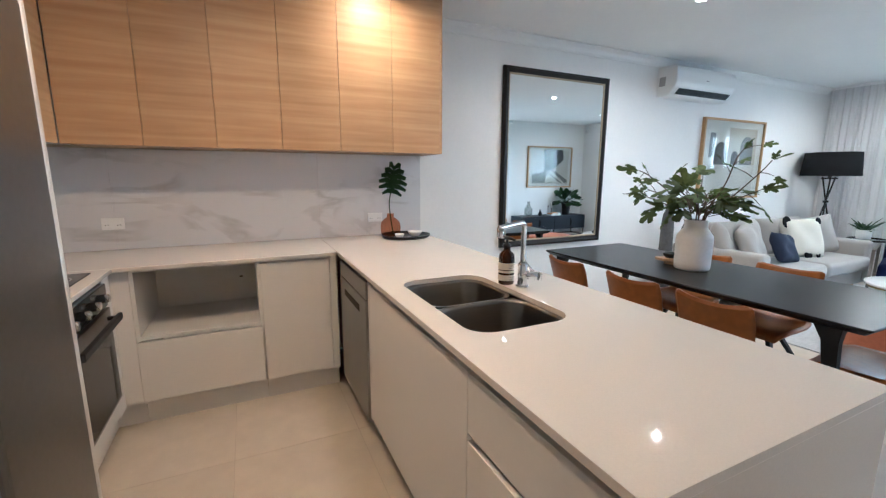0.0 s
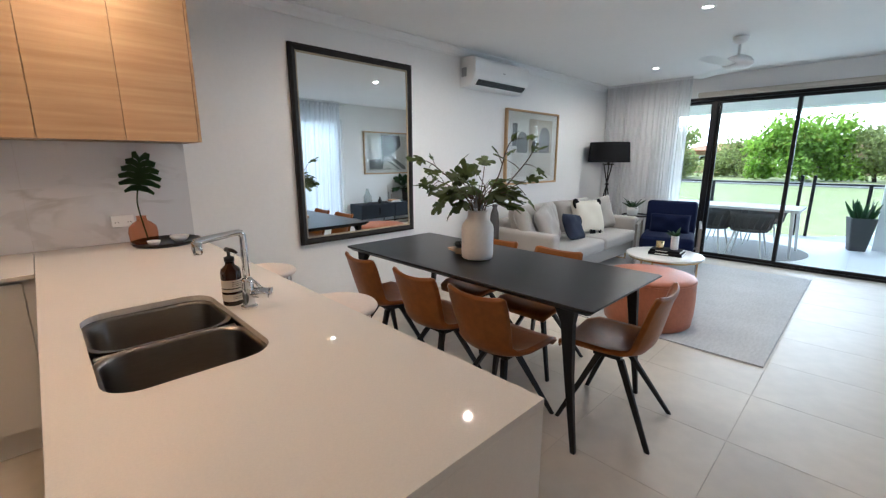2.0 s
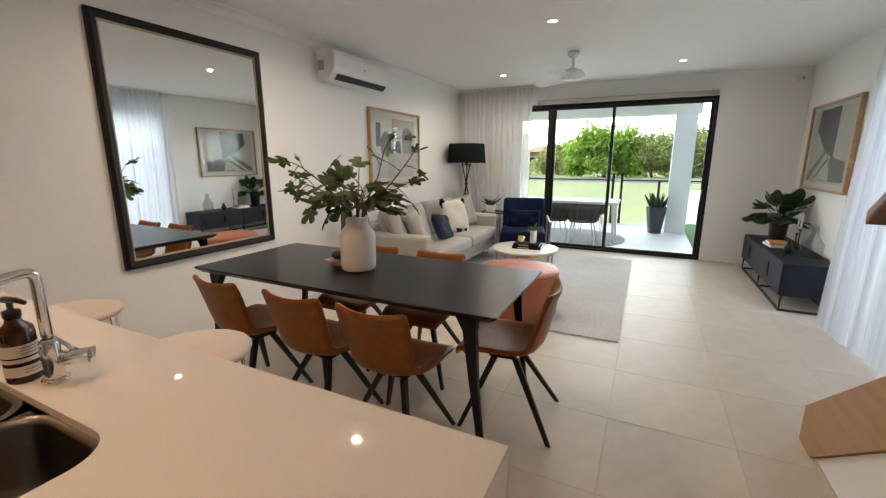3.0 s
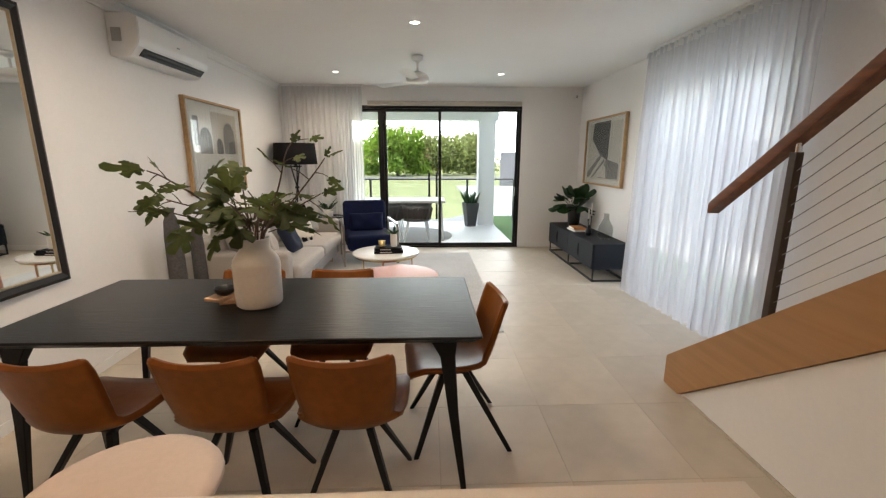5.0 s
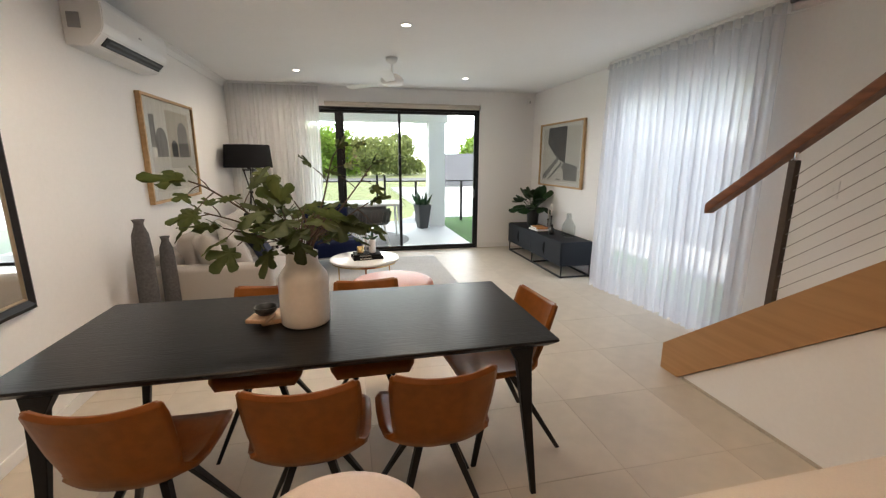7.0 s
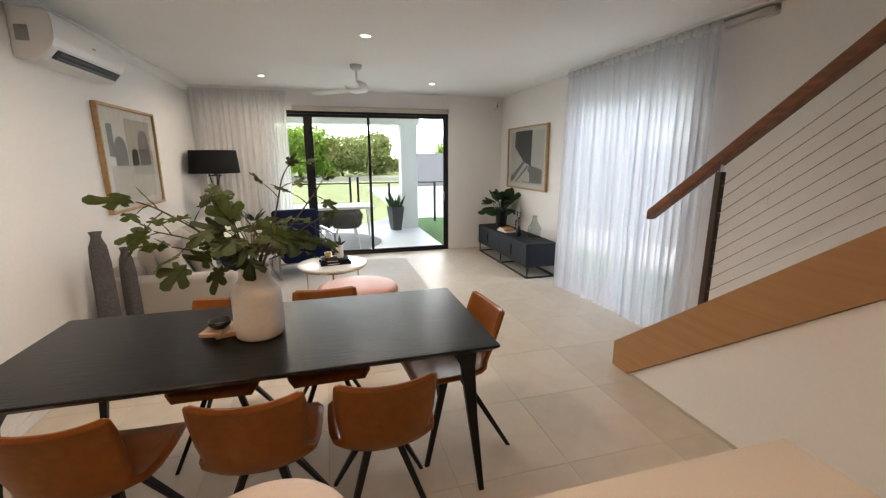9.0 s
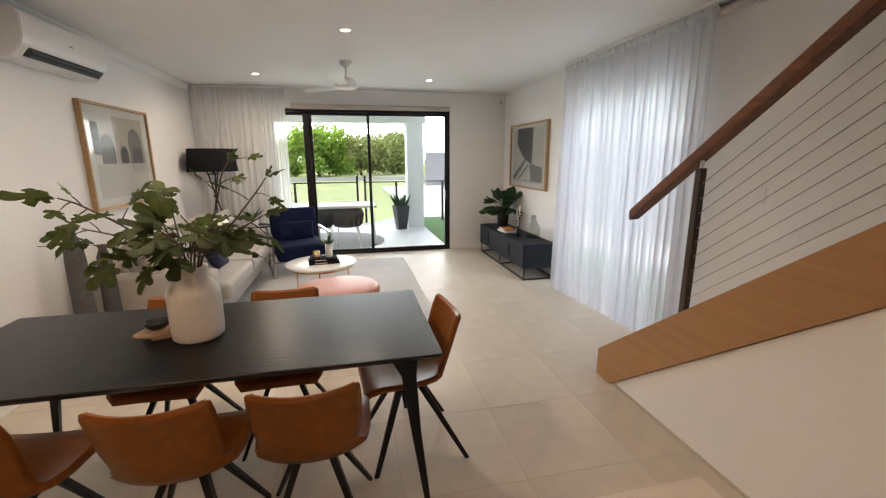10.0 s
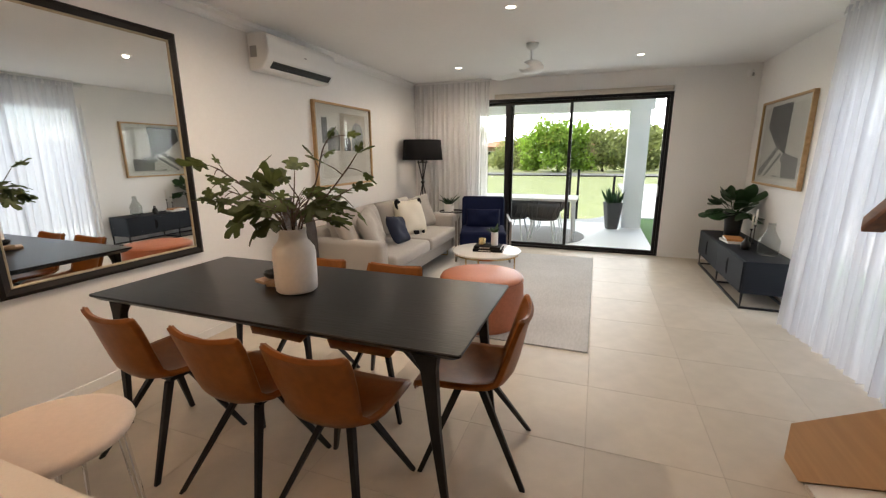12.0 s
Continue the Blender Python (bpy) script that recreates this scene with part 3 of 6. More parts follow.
def base_unit_west():
    u = thing("oven_cabinet", -0.54, 2.05, 0, 90, "matt white base cabinet housing the built-in oven", "cabinet")
    # local x runs along the wall, local -y faces the room
    bm = box(-0.33, 0.33, 0.03, 0.56, 0.13, 0.879)
    part("body", bm, CAB, u)
    part("lower_panel", box(-0.33, 0.33, -0.0, 0.018, 0.15, 0.245, 0.002), CAB, u)
    part("top_rail", box(-0.33, 0.33, 0.004, 0.022, 0.854, 0.879, 0.001), CAB, u)
    part("side_strip", box(-0.33, -0.276, 0.0, 0.018, 0.25, 0.852, 0.001), CAB, u)
    n = thing("narrow_base_cabinet", -0.54, 1.575, 0, 90, "matt white base cabinet between fridge and oven", "cabinet")
    part("body", box(-0.138, 0.143, 0.03, 0.56, 0.13, 0.879), CAB, n)
    part("door", box(-0.138, 0.142, 0.0, 0.018, 0.15, 0.862, 0.002), CAB, n)
    part("plinth", box(-0.138, 0.143, 0.06, 0.078, 0, 0.128), CAB, n)
    part("plinth", box(-0.33, 0.33, 0.06, 0.078, 0, 0.128), CAB, u)
    o = thing("built_in_oven", -0.54, 2.075, 0.25, 90, "stainless steel and black glass built-in electric oven", "oven")
    part("housing", box(-0.298, 0.298, 0.0, 0.028, 0.0, 0.60, 0.003), STEEL, o)
    part("control_panel", box(-0.296, 0.296, -0.016, -0.001, 0.49, 0.598, 0.003), BLACKGLASS, o)
    dr = part("oven_door", box(-0.296, 0.296, -0.022, -0.001, 0.01, 0.48, 0.004), STEEL, o)
    part("oven_window", box(-0.27, 0.27, -0.026, -0.0225, 0.03, 0.40, 0.001), BLACKGLASS, dr, "dark tinted oven glass")
    bm = box(-0.27, 0.27, -0.075, -0.055, 0.42, 0.455, 0.006)
    box(-0.25, -0.23, -0.056, -0.0225, 0.43, 0.446, bm=bm), box(0.23, 0.25, -0.056, -0.0225, 0.43, 0.446, bm=bm)
    part("handle", bm, BLACKMETAL, dr, "dark bar handle")
    for k in range(4):
        part("knob", lathe([(0.0, 0.0), (0.020, 0.0), (0.019, 0.03), (0.017, 0.034), (0, 0.034)], 20), CHROME, o, "chrome control knob", True, pose(-0.2 + 0.135 * k, -0.0165, 0.545, 90))
    f = thing("corner_cabinet", -0.54, 2.441, 0, 90, "matt white corner base cabinet with blank panel", "cabinet")
    part("body", box(-0.06, 0.053, 0.03, 0.56, 0.13, 0.879), CAB, f)
    part("front_panel", box(-0.065, 0.053, 0.0, 0.018, 0.135, 0.875, 0.002), CAB, f)
    part("plinth", box(-0.06, 0.108, 0.06, 0.078, 0, 0.128), CAB, f)
    c = thing("cooktop", -0.80, 2.075, 0.90, 0, "black ceramic glass cooktop set in the bench", "cooktop")
    part("glass_plate", box(-0.23, 0.23, -0.29, 0.29, 0.0, 0.006, 0.002), BLACKGLASS, c)
    for sx, sy, r in ((-0.11, -0.14, 0.085), (-0.11, 0.14, 0.07), (0.11, -0.14, 0.07), (0.11, 0.14, 0.085)):
        part("burner_ring", lathe([(r, 0.0061), (r + 0.003, 0.0066), (r + 0.006, 0.0061)], 32), GREYPLASTIC, c, m=pose(sx, sy, 0))


def benchtops():
    bm = box(WX, 0.597, 2.455, NY - 0.001, 0.88, 0.90, 0.002)
    tagged(link("north_benchtop", bm, STONE), "warm white stone benchtop along the back wall", "benchtop")
    tagged(link("west_benchtop", box(WX, -0.512, 1.435, 2.453, 0.88, 0.90, 0.002), STONE), "warm white stone benchtop beside the fridge", "benchtop")
    outer = [(0.599, 0.275), (1.392, 0.275), (1.392, NY - 0.001), (0.599, NY - 0.001)]
    hole = round_rect(0.695, 1.08, 0.932, 1.615, 0.085, 8)
    top = tagged(link("island_benchtop", slab_with_hole(outer, hole, 0.88, 0.90), STONE), "warm white stone island benchtop with sink cut-out", "benchtop")
    part("waterfall_end", box(0.599, 1.392, 0.275, 0.311, 0.0, 0.8795, 0.0015), STONE, top)


def sink():
    s = thing("double_sink", 0, 0, 0, 0, "stainless steel undermount sink with two bowls", "sink")

    def bowl(x0, x1, y0, y1, r):
        bm = bmesh.new()
        rings = []
        for inset, z, rr in ((-0.012, 0.8785, r), (0.0, 0.8785, r), (0.003, 0.868, r), (0.012, 0.74, r * 0.9), (0.03, 0.712, r * 0.8), (0.06, 0.70, r * 0.6)):
            rings.append([bm.verts.new((x, y, z)) for x, y in round_rect(x0 + inset, x1 - inset, y0 + inset, y1 - inset, max(rr, 0.02), 7)])
        for a, b in zip(rings, rings[1:]):
            for k in range(len(a)):
                bm.faces.new((a[k], a[(k + 1) % len(a)], b[(k + 1) % len(a)], b[k]))
        bm.faces.new(rings[-1])
        return bm
    for y0, y1 in ((0.942, 1.255), (1.282, 1.605)):
        b = part("bowl", bowl(0.705, 1.07, y0, y1, 0.08), STEEL, s, smooth=True)
        part("drain", lathe([(0, 0.703), (0.028, 0.703), (0.042, 0.706), (0.045, 0.7015)], 24), CHROME, b, "round chrome drain", True, pose(0.895, (y0 + y1) / 2, 0))
    part("divider", box(0.70, 1.075, 1.256, 1.281, 0.855, 0.874, 0.006, 3), STEEL, s)


def tap():
    t = thing("mixer_tap", 1.142, 1.322, 0.90, 112, "polished chrome gooseneck kitchen mixer tap", "tap")
    part("base_ring", lathe([(0, 0), (0.027, 0), (0.027, 0.008), (0.022, 0.012), (0, 0.012)], 24), CHROME, t, smooth=True)
    part("body", lathe([(0.020, 0.012), (0.020, 0.095), (0.018, 0.102), (0.0125, 0.108)], 24), CHROME, t, smooth=True)
    pts = [(0, 0, 0.10), (0, 0, 0.20), (0, 0, 0.252), (0, 0.006, 0.266), (0, 0.022, 0.272), (0, 0.07, 0.271), (0, 0.14, 0.268), (0, 0.175, 0.266)]
    part("spout", tube(bend(pts, 5), 0.0112, 16), CHROME, t, smooth=True)
    part("nozzle", lathe([(0, -0.03), (0.012, -0.03), (0.0145, -0.026), (0.0145, 0.008), (0, 0.012)], 20), CHROME, t, smooth=True, m=pose(0, 0.168, 0.257))
    part("cartridge", tube([(0, 0, 0.056), (-0.050, -0.046, 0.046)], 0.019, 20), CHROME, t, smooth=True)
    part("cap", tube([(-0.0505, -0.0465, 0.046), (-0.058, -0.053, 0.0445)], 0.0205, 20), CHROME, t, smooth=True)
    part("lever", tube([(-0.035, -0.032, 0.062), (-0.022, -0.020, 0.085), (0.004, 0.004, 0.125)], 0.006, 10, 0.0045), CHROME, t, smooth=True)


def soap_bottle():
    b = thing("soap_bottle", 1.115, 1.402, 0.90, -70, "dark amber soap bottle with black pump and banded label", "soap bottle")
    part("bottle", lathe([(0, 0), (0.031, 0), (0.034, 0.004), (0.034, 0.118), (0.031, 0.132), (0.016, 0.146), (0.014, 0.158), (0, 0.158)], 28), AMBERSOAP, b, smooth=True)
    for z0, z1, mt in ((0.018, 0.043, LABEL), (0.052, 0.062, LABEL), (0.066, 0.095, LABEL)):
        part("label_band", lathe([(0.0345, z0), (0.0345, z1)], 28), mt, b, "cream printed label band", True)
    for z in (0.026, 0.033, 0.073, 0.08, 0.087):
        bm = bmesh.new()
        for s in range(-5, 6):
            a = radians(s * 7)
            c = radians(s * 7 + 5)
            r = 0.0348
            vs = [bm.verts.new((r * math.cos(q), r * math.sin(q), z + h)) for q, h in ((a, 0), (c, 0), (c, 0.002), (a, 0.002))]
            bm.faces.new(vs)
        part("print_line", bm, DARK, b)
    part("collar", lathe([(0, 0.158), (0.017, 0.158), (0.017, 0.174), (0.006, 0.178), (0.006, 0.196), (0, 0.196)], 20), BLACKMETAL, b, smooth=True)
    part("pump_head", tube([(-0.012, 0, 0.20), (0.02, 0, 0.20), (0.042, 0, 0.194)], 0.0085, 10, 0.005), BLACKMETAL, b, "black pump spout", True)


def island():
    u = thing("island_cabinet", 0.62, 0.31, 0, 0, "matt white island cabinets with finger-pull drawer fronts", "cabinet")
    part("body", box(0.02, 0.50, 0.003, 2.14, 0.13, 0.70), CAB, u)
    part("back_panel", box(0.502, 0.52, 0.003, 2.78, 0.0, 0.879), CAB, u)
    part("side_panel", box(0.0, 0.5, 1.525, 1.545, 0.13, 0.879), CAB, u)
    part("plinth", box(0.055, 0.073, 0.003, 1.54, 0, 0.128), CAB, u)
    # fronts, from the open end to the dishwasher
    part("sink_door", box(0.0, 0.018, 0.535, 1.522, 0.135, 0.845, 0.002), CAB, u)
    part("drawer_front", box(0.0, 0.018, 0.005, 0.531, 0.665, 0.845, 0.002), CAB, u)
    part("drawer_front", box(0.0, 0.018, 0.005, 0.531, 0.40, 0.640, 0.002), CAB, u)
    part("drawer_front", box(0.0, 0.018, 0.005, 0.531, 0.135, 0.375, 0.002), CAB, u)
    part("finger_channel", box(0.02, 0.03, 0.005, 0.531, 0.636, 0.67), GREYPLASTIC, u, "recessed dark finger-pull channel")
    d = thing("dishwasher", 0.62, 2.155, 0, 0, "stainless steel dishwasher with recessed handle under the bench", "dishwasher")
    part("body", box(0.03, 0.49, -0.297, 0.297, 0.09, 0.855), GREYPLASTIC, d)
    part("door_panel", box(-0.012, 0.028, -0.297, 0.297, 0.10, 0.755, 0.004), DISHW, d)
    part("control_strip", box(-0.010, 0.028, -0.297, 0.297, 0.76, 0.85, 0.004), DISHW, d, "steel control strip")
    part("handle_recess", box(-0.0145, -0.011, -0.17, 0.17, 0.665, 0.70, 0.001), DARK, d, "dark recessed grip")
    part("kick_plate", box(0.05, 0.06, -0.297, 0.297, 0.0, 0.095), GREYPLASTIC, d)


def fridge():
    f = thing("fridge", -0.36, 0.967, 0, 90, "tall brushed stainless steel french-door fridge", "fridge")
    part("cabinet", box(-0.455, 0.455, 0.075, 0.74, 0.03, 1.80, 0.006), GREYPLASTIC, f)
    part("door", box(-0.455, -0.003, 0.0, 0.07, 0.06, 1.80, 0.022, 4), FRIDGE, f)
    part("door", box(0.003, 0.455, 0.0, 0.07, 0.06, 1.80, 0.022, 4), FRIDGE, f)
    # pale strip stands in for light caught on the door's rounded edge
    part("lit_edge", box(0.43, 0.4585, -0.003, 0.072, 0.06, 1.80, 0.008, 3), LITEDGE, f, "pale strip painting the lit rounded door edge")
    part("foot", box(-0.42, 0.42, 0.09, 0.70, 0.0, 0.03), BLACKMETAL, f)
    p = tagged(link("fridge_surround", box(WX, -0.70, 0.46, 1.43, 1.86, CZ - 0.002, 0.002), OAK), "oak laminate cabinet above the fridge", "cabinet")


def upper_cabinets():
    zs = (1.515, CZ - 0.002)
    for k in range(3):
        x0 = -0.715 + k * 0.7065
        u = thing("wall_cabinet", x0, 2.71, 0, 0, "light oak laminate wall cabinet with two flush doors", "cabinet", "wall cabinets over the bench")
        part("body", box(0.0, 0.706, 0.02, NY - 2.71 - 0.01, zs[0] + 0.004, zs[1]), OAK, u)
        for j in range(2):
            part("door", box(j * 0.353 + 0.0015, j * 0.353 + 0.3515, 0, 0.018, zs[0], zs[1] - 0.004, 0.0015), OAK, u)
    e = tagged(link("cabinet_end_panel", box(1.405, 1.421, 2.71, NY - 0.01, zs[0], zs[1], 0.0015), OAK), "light oak laminate end panel of the wall cabinets", "panel")
    w = thing("west_wall_cabinet", -0.717, 1.45, 0, 90, "light oak laminate wall cabinet above the cooktop", "cabinet")
    part("body", box(0.0, 1.255, 0.02, 0.38, zs[0] + 0.004, zs[1]), OAK, w)
    for j in range(3):
        part("door", box(j * 0.418 + 0.0015, j * 0.418 + 0.4165, 0, 0.018, zs[0], zs[1] - 0.004, 0.0015), OAK, w)


def splashback():
    s = tagged(link("splashback", box(WX, 1.405, NY - 0.003, NY - 0.001, 0.90, 1.53), GROUT), "grey-veined white marble tile splashback", "splashback", "", "structure")
    for a, b in ((WX, -0.62), (-0.6194, 0.60), (0.6006, 1.404)):
        part("tile", box(a, b, NY - 0.011, NY - 0.0035, 0.901, 1.514, 0.0008, 1), MARBLE, s)


def power_points():
    def plate(x, z, w, h, label):
        o = thing("power_outlet", x, NY - 0.0115, z, 0, label, "power outlet", "power outlets")
        part("plate", box(-w / 2, w / 2, -0.008, 0, -h / 2, h / 2, 0.003), PLASTIC, o)
        for s in (-1, 1):
            part("switch", box(s * w * 0.3 - 0.006, s * w * 0.3 + 0.006, -0.011, -0.0085, h * 0.12, h * 0.36, 0.001), PLASTIC, o)
            for q, t in ((-0.007, 25), (0.007, -25)):
                part("slot", box(-0.0012, 0.0012, -0.0092, -0.0083, -0.005, 0.005), DARK, o, m=pose(s * w * 0.27 + q, 0, -h * 0.1, 0, t))
    plate(-0.63, 1.062, 0.116, 0.072, "white double power outlet on the marble splashback")
    plate(1.02, 1.036, 0.116, 0.072, "white double power outlet beside the plant tray")
    o = thing("light_switch", 2.965, SY + 0.001, 1.295, 180, "white wall light switch plate beside the stairs", "light switch")
    part("plate", box(-0.036, 0.036, -0.008, 0, -0.058, 0.058, 0.003), PLASTIC, o)
    part("switch", box(-0.007, 0.007, -0.012, -0.0085, -0.012, 0.012, 0.001), PLASTIC, o)


def tray_set():
    t = thing("round_tray", 1.20, 2.885, 0.90, 0, "round black serving tray on the benchtop", "tray")
    part("plate", lathe([(0, 0), (0.17, 0), (0.182, 0.012), (0.186, 0.022), (0.182, 0.022), (0.168, 0.006), (0, 0.006)], 48), BLACKCERAMIC, t, smooth=True)
    v = thing("amber_vase", 1.095, 2.93, 0.907, 0, "ribbed amber glass bottle vase", "vase")
    bm = bmesh.new()
    prof = [(0.0, 0.0), (0.055, 0.0), (0.07, 0.02), (0.074, 0.07), (0.068, 0.105), (0.045, 0.13), (0.026, 0.142), (0.024, 0.165), (0.028, 0.17)]
    seg = 48
    rings = []
    for r, z in prof:
        rings.append([bm.verts.new((r * (1 + 0.04 * math.cos(12 * a)) * math.cos(a), r * (1 + 0.04 * math.cos(12 * a)) * math.sin(a), z)) for a in (2 * math.pi * k / seg for k in range(seg))])
    for a, b in zip(rings, rings[1:]):
        for k in range(seg):
            bm.faces.new((a[k], a[(k + 1) % seg], b[(k + 1) % seg], b[k]))
    part("body", bm, AMBERGLASS, v, smooth=True)
    p = thing("monstera_stem", 1.095, 2.93, 0.92, 0, "single split monstera leaf standing in the vase", "plant")
    part("stem", tube(bend([(0.02, 0, 0.0), (0, 0, 0.14), (-0.01, -0.01, 0.24), (0.0, -0.02, 0.32)], 5), 0.004, 8), LEAFDARK, p, smooth=True)
    # the leaf: paired fingers along a midrib
    bm = bmesh.new()
    n = 6
    for s in (-1, 1):
        for k in range(n):
            z0 = 0.02 + 0.20 * k / n
            z1 = z0 + 0.018
            reach = (0.075, 0.105, 0.108, 0.095, 0.075, 0.045)[k] + 0.006 * s
            lift = 0.02 + 0.016 * k
            mid = 0.5 * reach
            pts = [(0, z0), (s * mid, z0 + lift * 0.35 - 0.012), (s * reach * 0.93, z0 + lift * 0.55 - 0.030), (s * reach, z0 + lift * 0.8 - 0.020), (s * mid, z1 + lift * 0.45 + 0.004), (0, z1 + 0.016)]
            vs = [bm.verts.new((x, -0.012 * math.cos(x * 14) + 0.25 * abs(x) * 0.3, z)) for x, z in pts]
            bm.faces.new(vs)
    got = bmesh.ops.solidify(bm, geom=list(bm.faces), thickness=0.0015)
    part("leaf", bm, LEAFDARK, p, "dark green split leaf", True, pose(0.0, -0.022, 0.29, -8, 8, -12))
    for x, y, r, h, lb in ((1.12, 2.80, 0.035, 0.03, "small white ceramic dish on the tray"), (1.27, 2.87, 0.055, 0.035, "shallow white ceramic bowl on the tray")):
        b = tagged(link("ceramic_bowl", lathe([(0, 0), (r * 0.5, 0), (r * 0.85, h * 0.5), (r, h), (r * 0.95, h), (r * 0.8, h * 0.5), (r * 0.4, 0.006), (0, 0.006)], 32), VASEWHITE, None, True, pose(x, y, 0.9075)), lb, "bowl")


# ---- dining ----
def dining_table():
    t = thing("dining_table", 2.744, 1.607, 0, 0, "long black-stained timber dining table with tapered legs", "table")
    bm = bmesh.new()
    w, l = 0.431, 0.998
    loops = [(w - 0.03, l - 0.03, 0.727), (w - 0.004, l - 0.004, 0.749), (w, l, 0.753), (w, l, 0.758), (w - 0.003, l - 0.003, 0.762)]
    rings = [[bm.verts.new((x, y, z)) for x, y in round_rect(-a, a, -b, b, 0.012, 2)] for a, b, z in loops]
    for a, b in zip(rings, rings[1:]):
        for k in range(len(a)):
            bm.faces.new((a[k], a[(k + 1) % len(a)], b[(k + 1) % len(a)], b[k]))
    bm.faces.new(rings[0]), bm.faces.new(rings[-1])
    part("tabletop", bm, TABLE, t)
    for sx in (-1, 1):
        for sy in (-1, 1):
            bm = bmesh.new()
            secs = [(0.385, 0.935, 0.0, 0.011, 0.012), (0.382, 0.885, 0.4, 0.016, 0.021), (0.378, 0.86, 0.66, 0.021, 0.031), (0.372, 0.845, 0.727, 0.027, 0.052)]
            rs = []
            for cx, cy, z, hx, hy in secs:
                rs.append([bm.verts.new((sx * cx + a * hx, sy * cy + b * hy, z)) for a, b in ((-1, -1), (1, -1), (1, 1), (-1, 1))])
            for a, b in zip(rs, rs[1:]):
                for k in range(4):
                    bm.faces.new((a[k], a[(k + 1) % 4], b[(k + 1) % 4], b[k]))
            bm.faces.new(rs[0]), bm.faces.new(rs[-1])
            bmesh.ops.bevel(bm, geom=list(bm.edges), offset=0.003, segments=1, affect="EDGES")
            part("leg", bm, TABLELEG, t)
    for sx in (-1, 1):
        part("apron", box(sx * 0.27 - 0.01, sx * 0.27 + 0.01, -0.76, 0.76, 0.69, 0.726, 0.002), TABLELEG, t)
    for sy in (-1, 1):
        part("apron", box(-0.25, 0.25, sy * 0.77 - 0.01, sy * 0.77 + 0.01, 0.69, 0.726, 0.002), TABLELEG, t)


def chair_shell():
    """Bucket shell: seat running into the backrest, with raised wings. Forward is +y."""
    prof = [(0.225, 0.425, 0.190), (0.215, 0.447, 0.222), (0.16, 0.458, 0.238), (0.06, 0.450, 0.240), (-0.04, 0.442, 0.236), (-0.12, 0.445, 0.224), (-0.17, 0.467, 0.212),
            (-0.20, 0.507, 0.208), (-0.217, 0.56, 0.214), (-0.230, 0.62, 0.222), (-0.243, 0.68, 0.226), (-0.256, 0.74, 0.228), (-0.268, 0.785, 0.224), (-0.273, 0.80, 0.212)]
    wing = [0.0, 0.012, 0.024, 0.034, 0.048, 0.065, 0.075, 0.07, 0.06, 0.052, 0.046, 0.04, 0.034, 0.03]
    tip = [0.0, 0.0, 0.0, 0.0, 0.08, 0.25, 0.5, 0.8, 1, 1, 1, 1, 1, 1]
    bm = bmesh.new()
    nu = 16
    grid = []
    for (y, z, w), k, q in zip(prof, wing, tip):
        row = []
        w *= 0.95 if z < 0.5 else 0.86
        for i in range(nu + 1):
            u = 2 * i / nu - 1
            c = abs(u) ** 2.4
            dip = 0.020 * (1 - u * u) if z > 0.77 else 0.0
            row.append(bm.verts.new((u * w, y + k * c * q, 0.405 + (z - 0.43) * 1.02 + k * c * (1 - q) * 0.9 - dip)))
        grid.append(row)
    for a, b in zip(grid, grid[1:]):
        for i in range(nu):
            bm.faces.new((a[i], a[i + 1], b[i + 1], b[i]))
    bmesh.ops.recalc_face_normals(bm, faces=bm.faces)
    bmesh.ops.solidify(bm, geom=list(bm.faces), thickness=0.026)
    edges = [e for e in bm.edges if len(e.link_faces) == 2 and e.calc_face_angle(0) > 1.0]
    bmesh.ops.bevel(bm, geom=edges, offset=0.009, segments=2, affect="EDGES")
    return bm


def dining_chairs():
    c = thing("dining_chair", 2.365, 1.135, 0, -90, "tan leather bucket dining chair with splayed black legs", "chair", "chairs round the table")
    part("shell", chair_shell(), LEATHER, c, "tan leather bucket seat and back", True)
    bm = box(-0.085, 0.085, -0.06, 0.085, 0.372, 0.392, 0.004)
    part("mount_plate", bm, TABLELEG, c)
    for sx in (-1, 1):
        for sy in (-1, 1):
            bm = bmesh.new()
            secs = [(0.215, 0.21 if sy > 0 else 0.265, 0.0, 0.009, 0.012), (0.065, 0.055, 0.376, 0.014, 0.018)]
            rs = []
            for cx, cy, z, a, b in secs:
                rs.append([bm.verts.new((sx * cx + p * a, sy * cy + q * b, z)) for p, q in ((-1, -1), (1, -1), (1, 1), (-1, 1))])
            for k in range(4):
                bm.faces.new((rs[0][k], rs[0][(k + 1) % 4], rs[1][(k + 1) % 4], rs[1][k]))
            bm.faces.new(rs[0]), bm.faces.new(rs[1])
            bmesh.ops.bevel(bm, geom=list(bm.edges), offset=0.002, segments=1, affect="EDGES")
            part("leg", bm, TABLELEG, c)
    for x, y, r in ((2.365, 1.605, -91), (2.375, 2.165, -94), (3.07, 1.35, 91), (3.07, 1.90, 88), (2.81, 0.70, 5)):
        copy_thing(c, pose(x, y, 0, 0, 0, r))


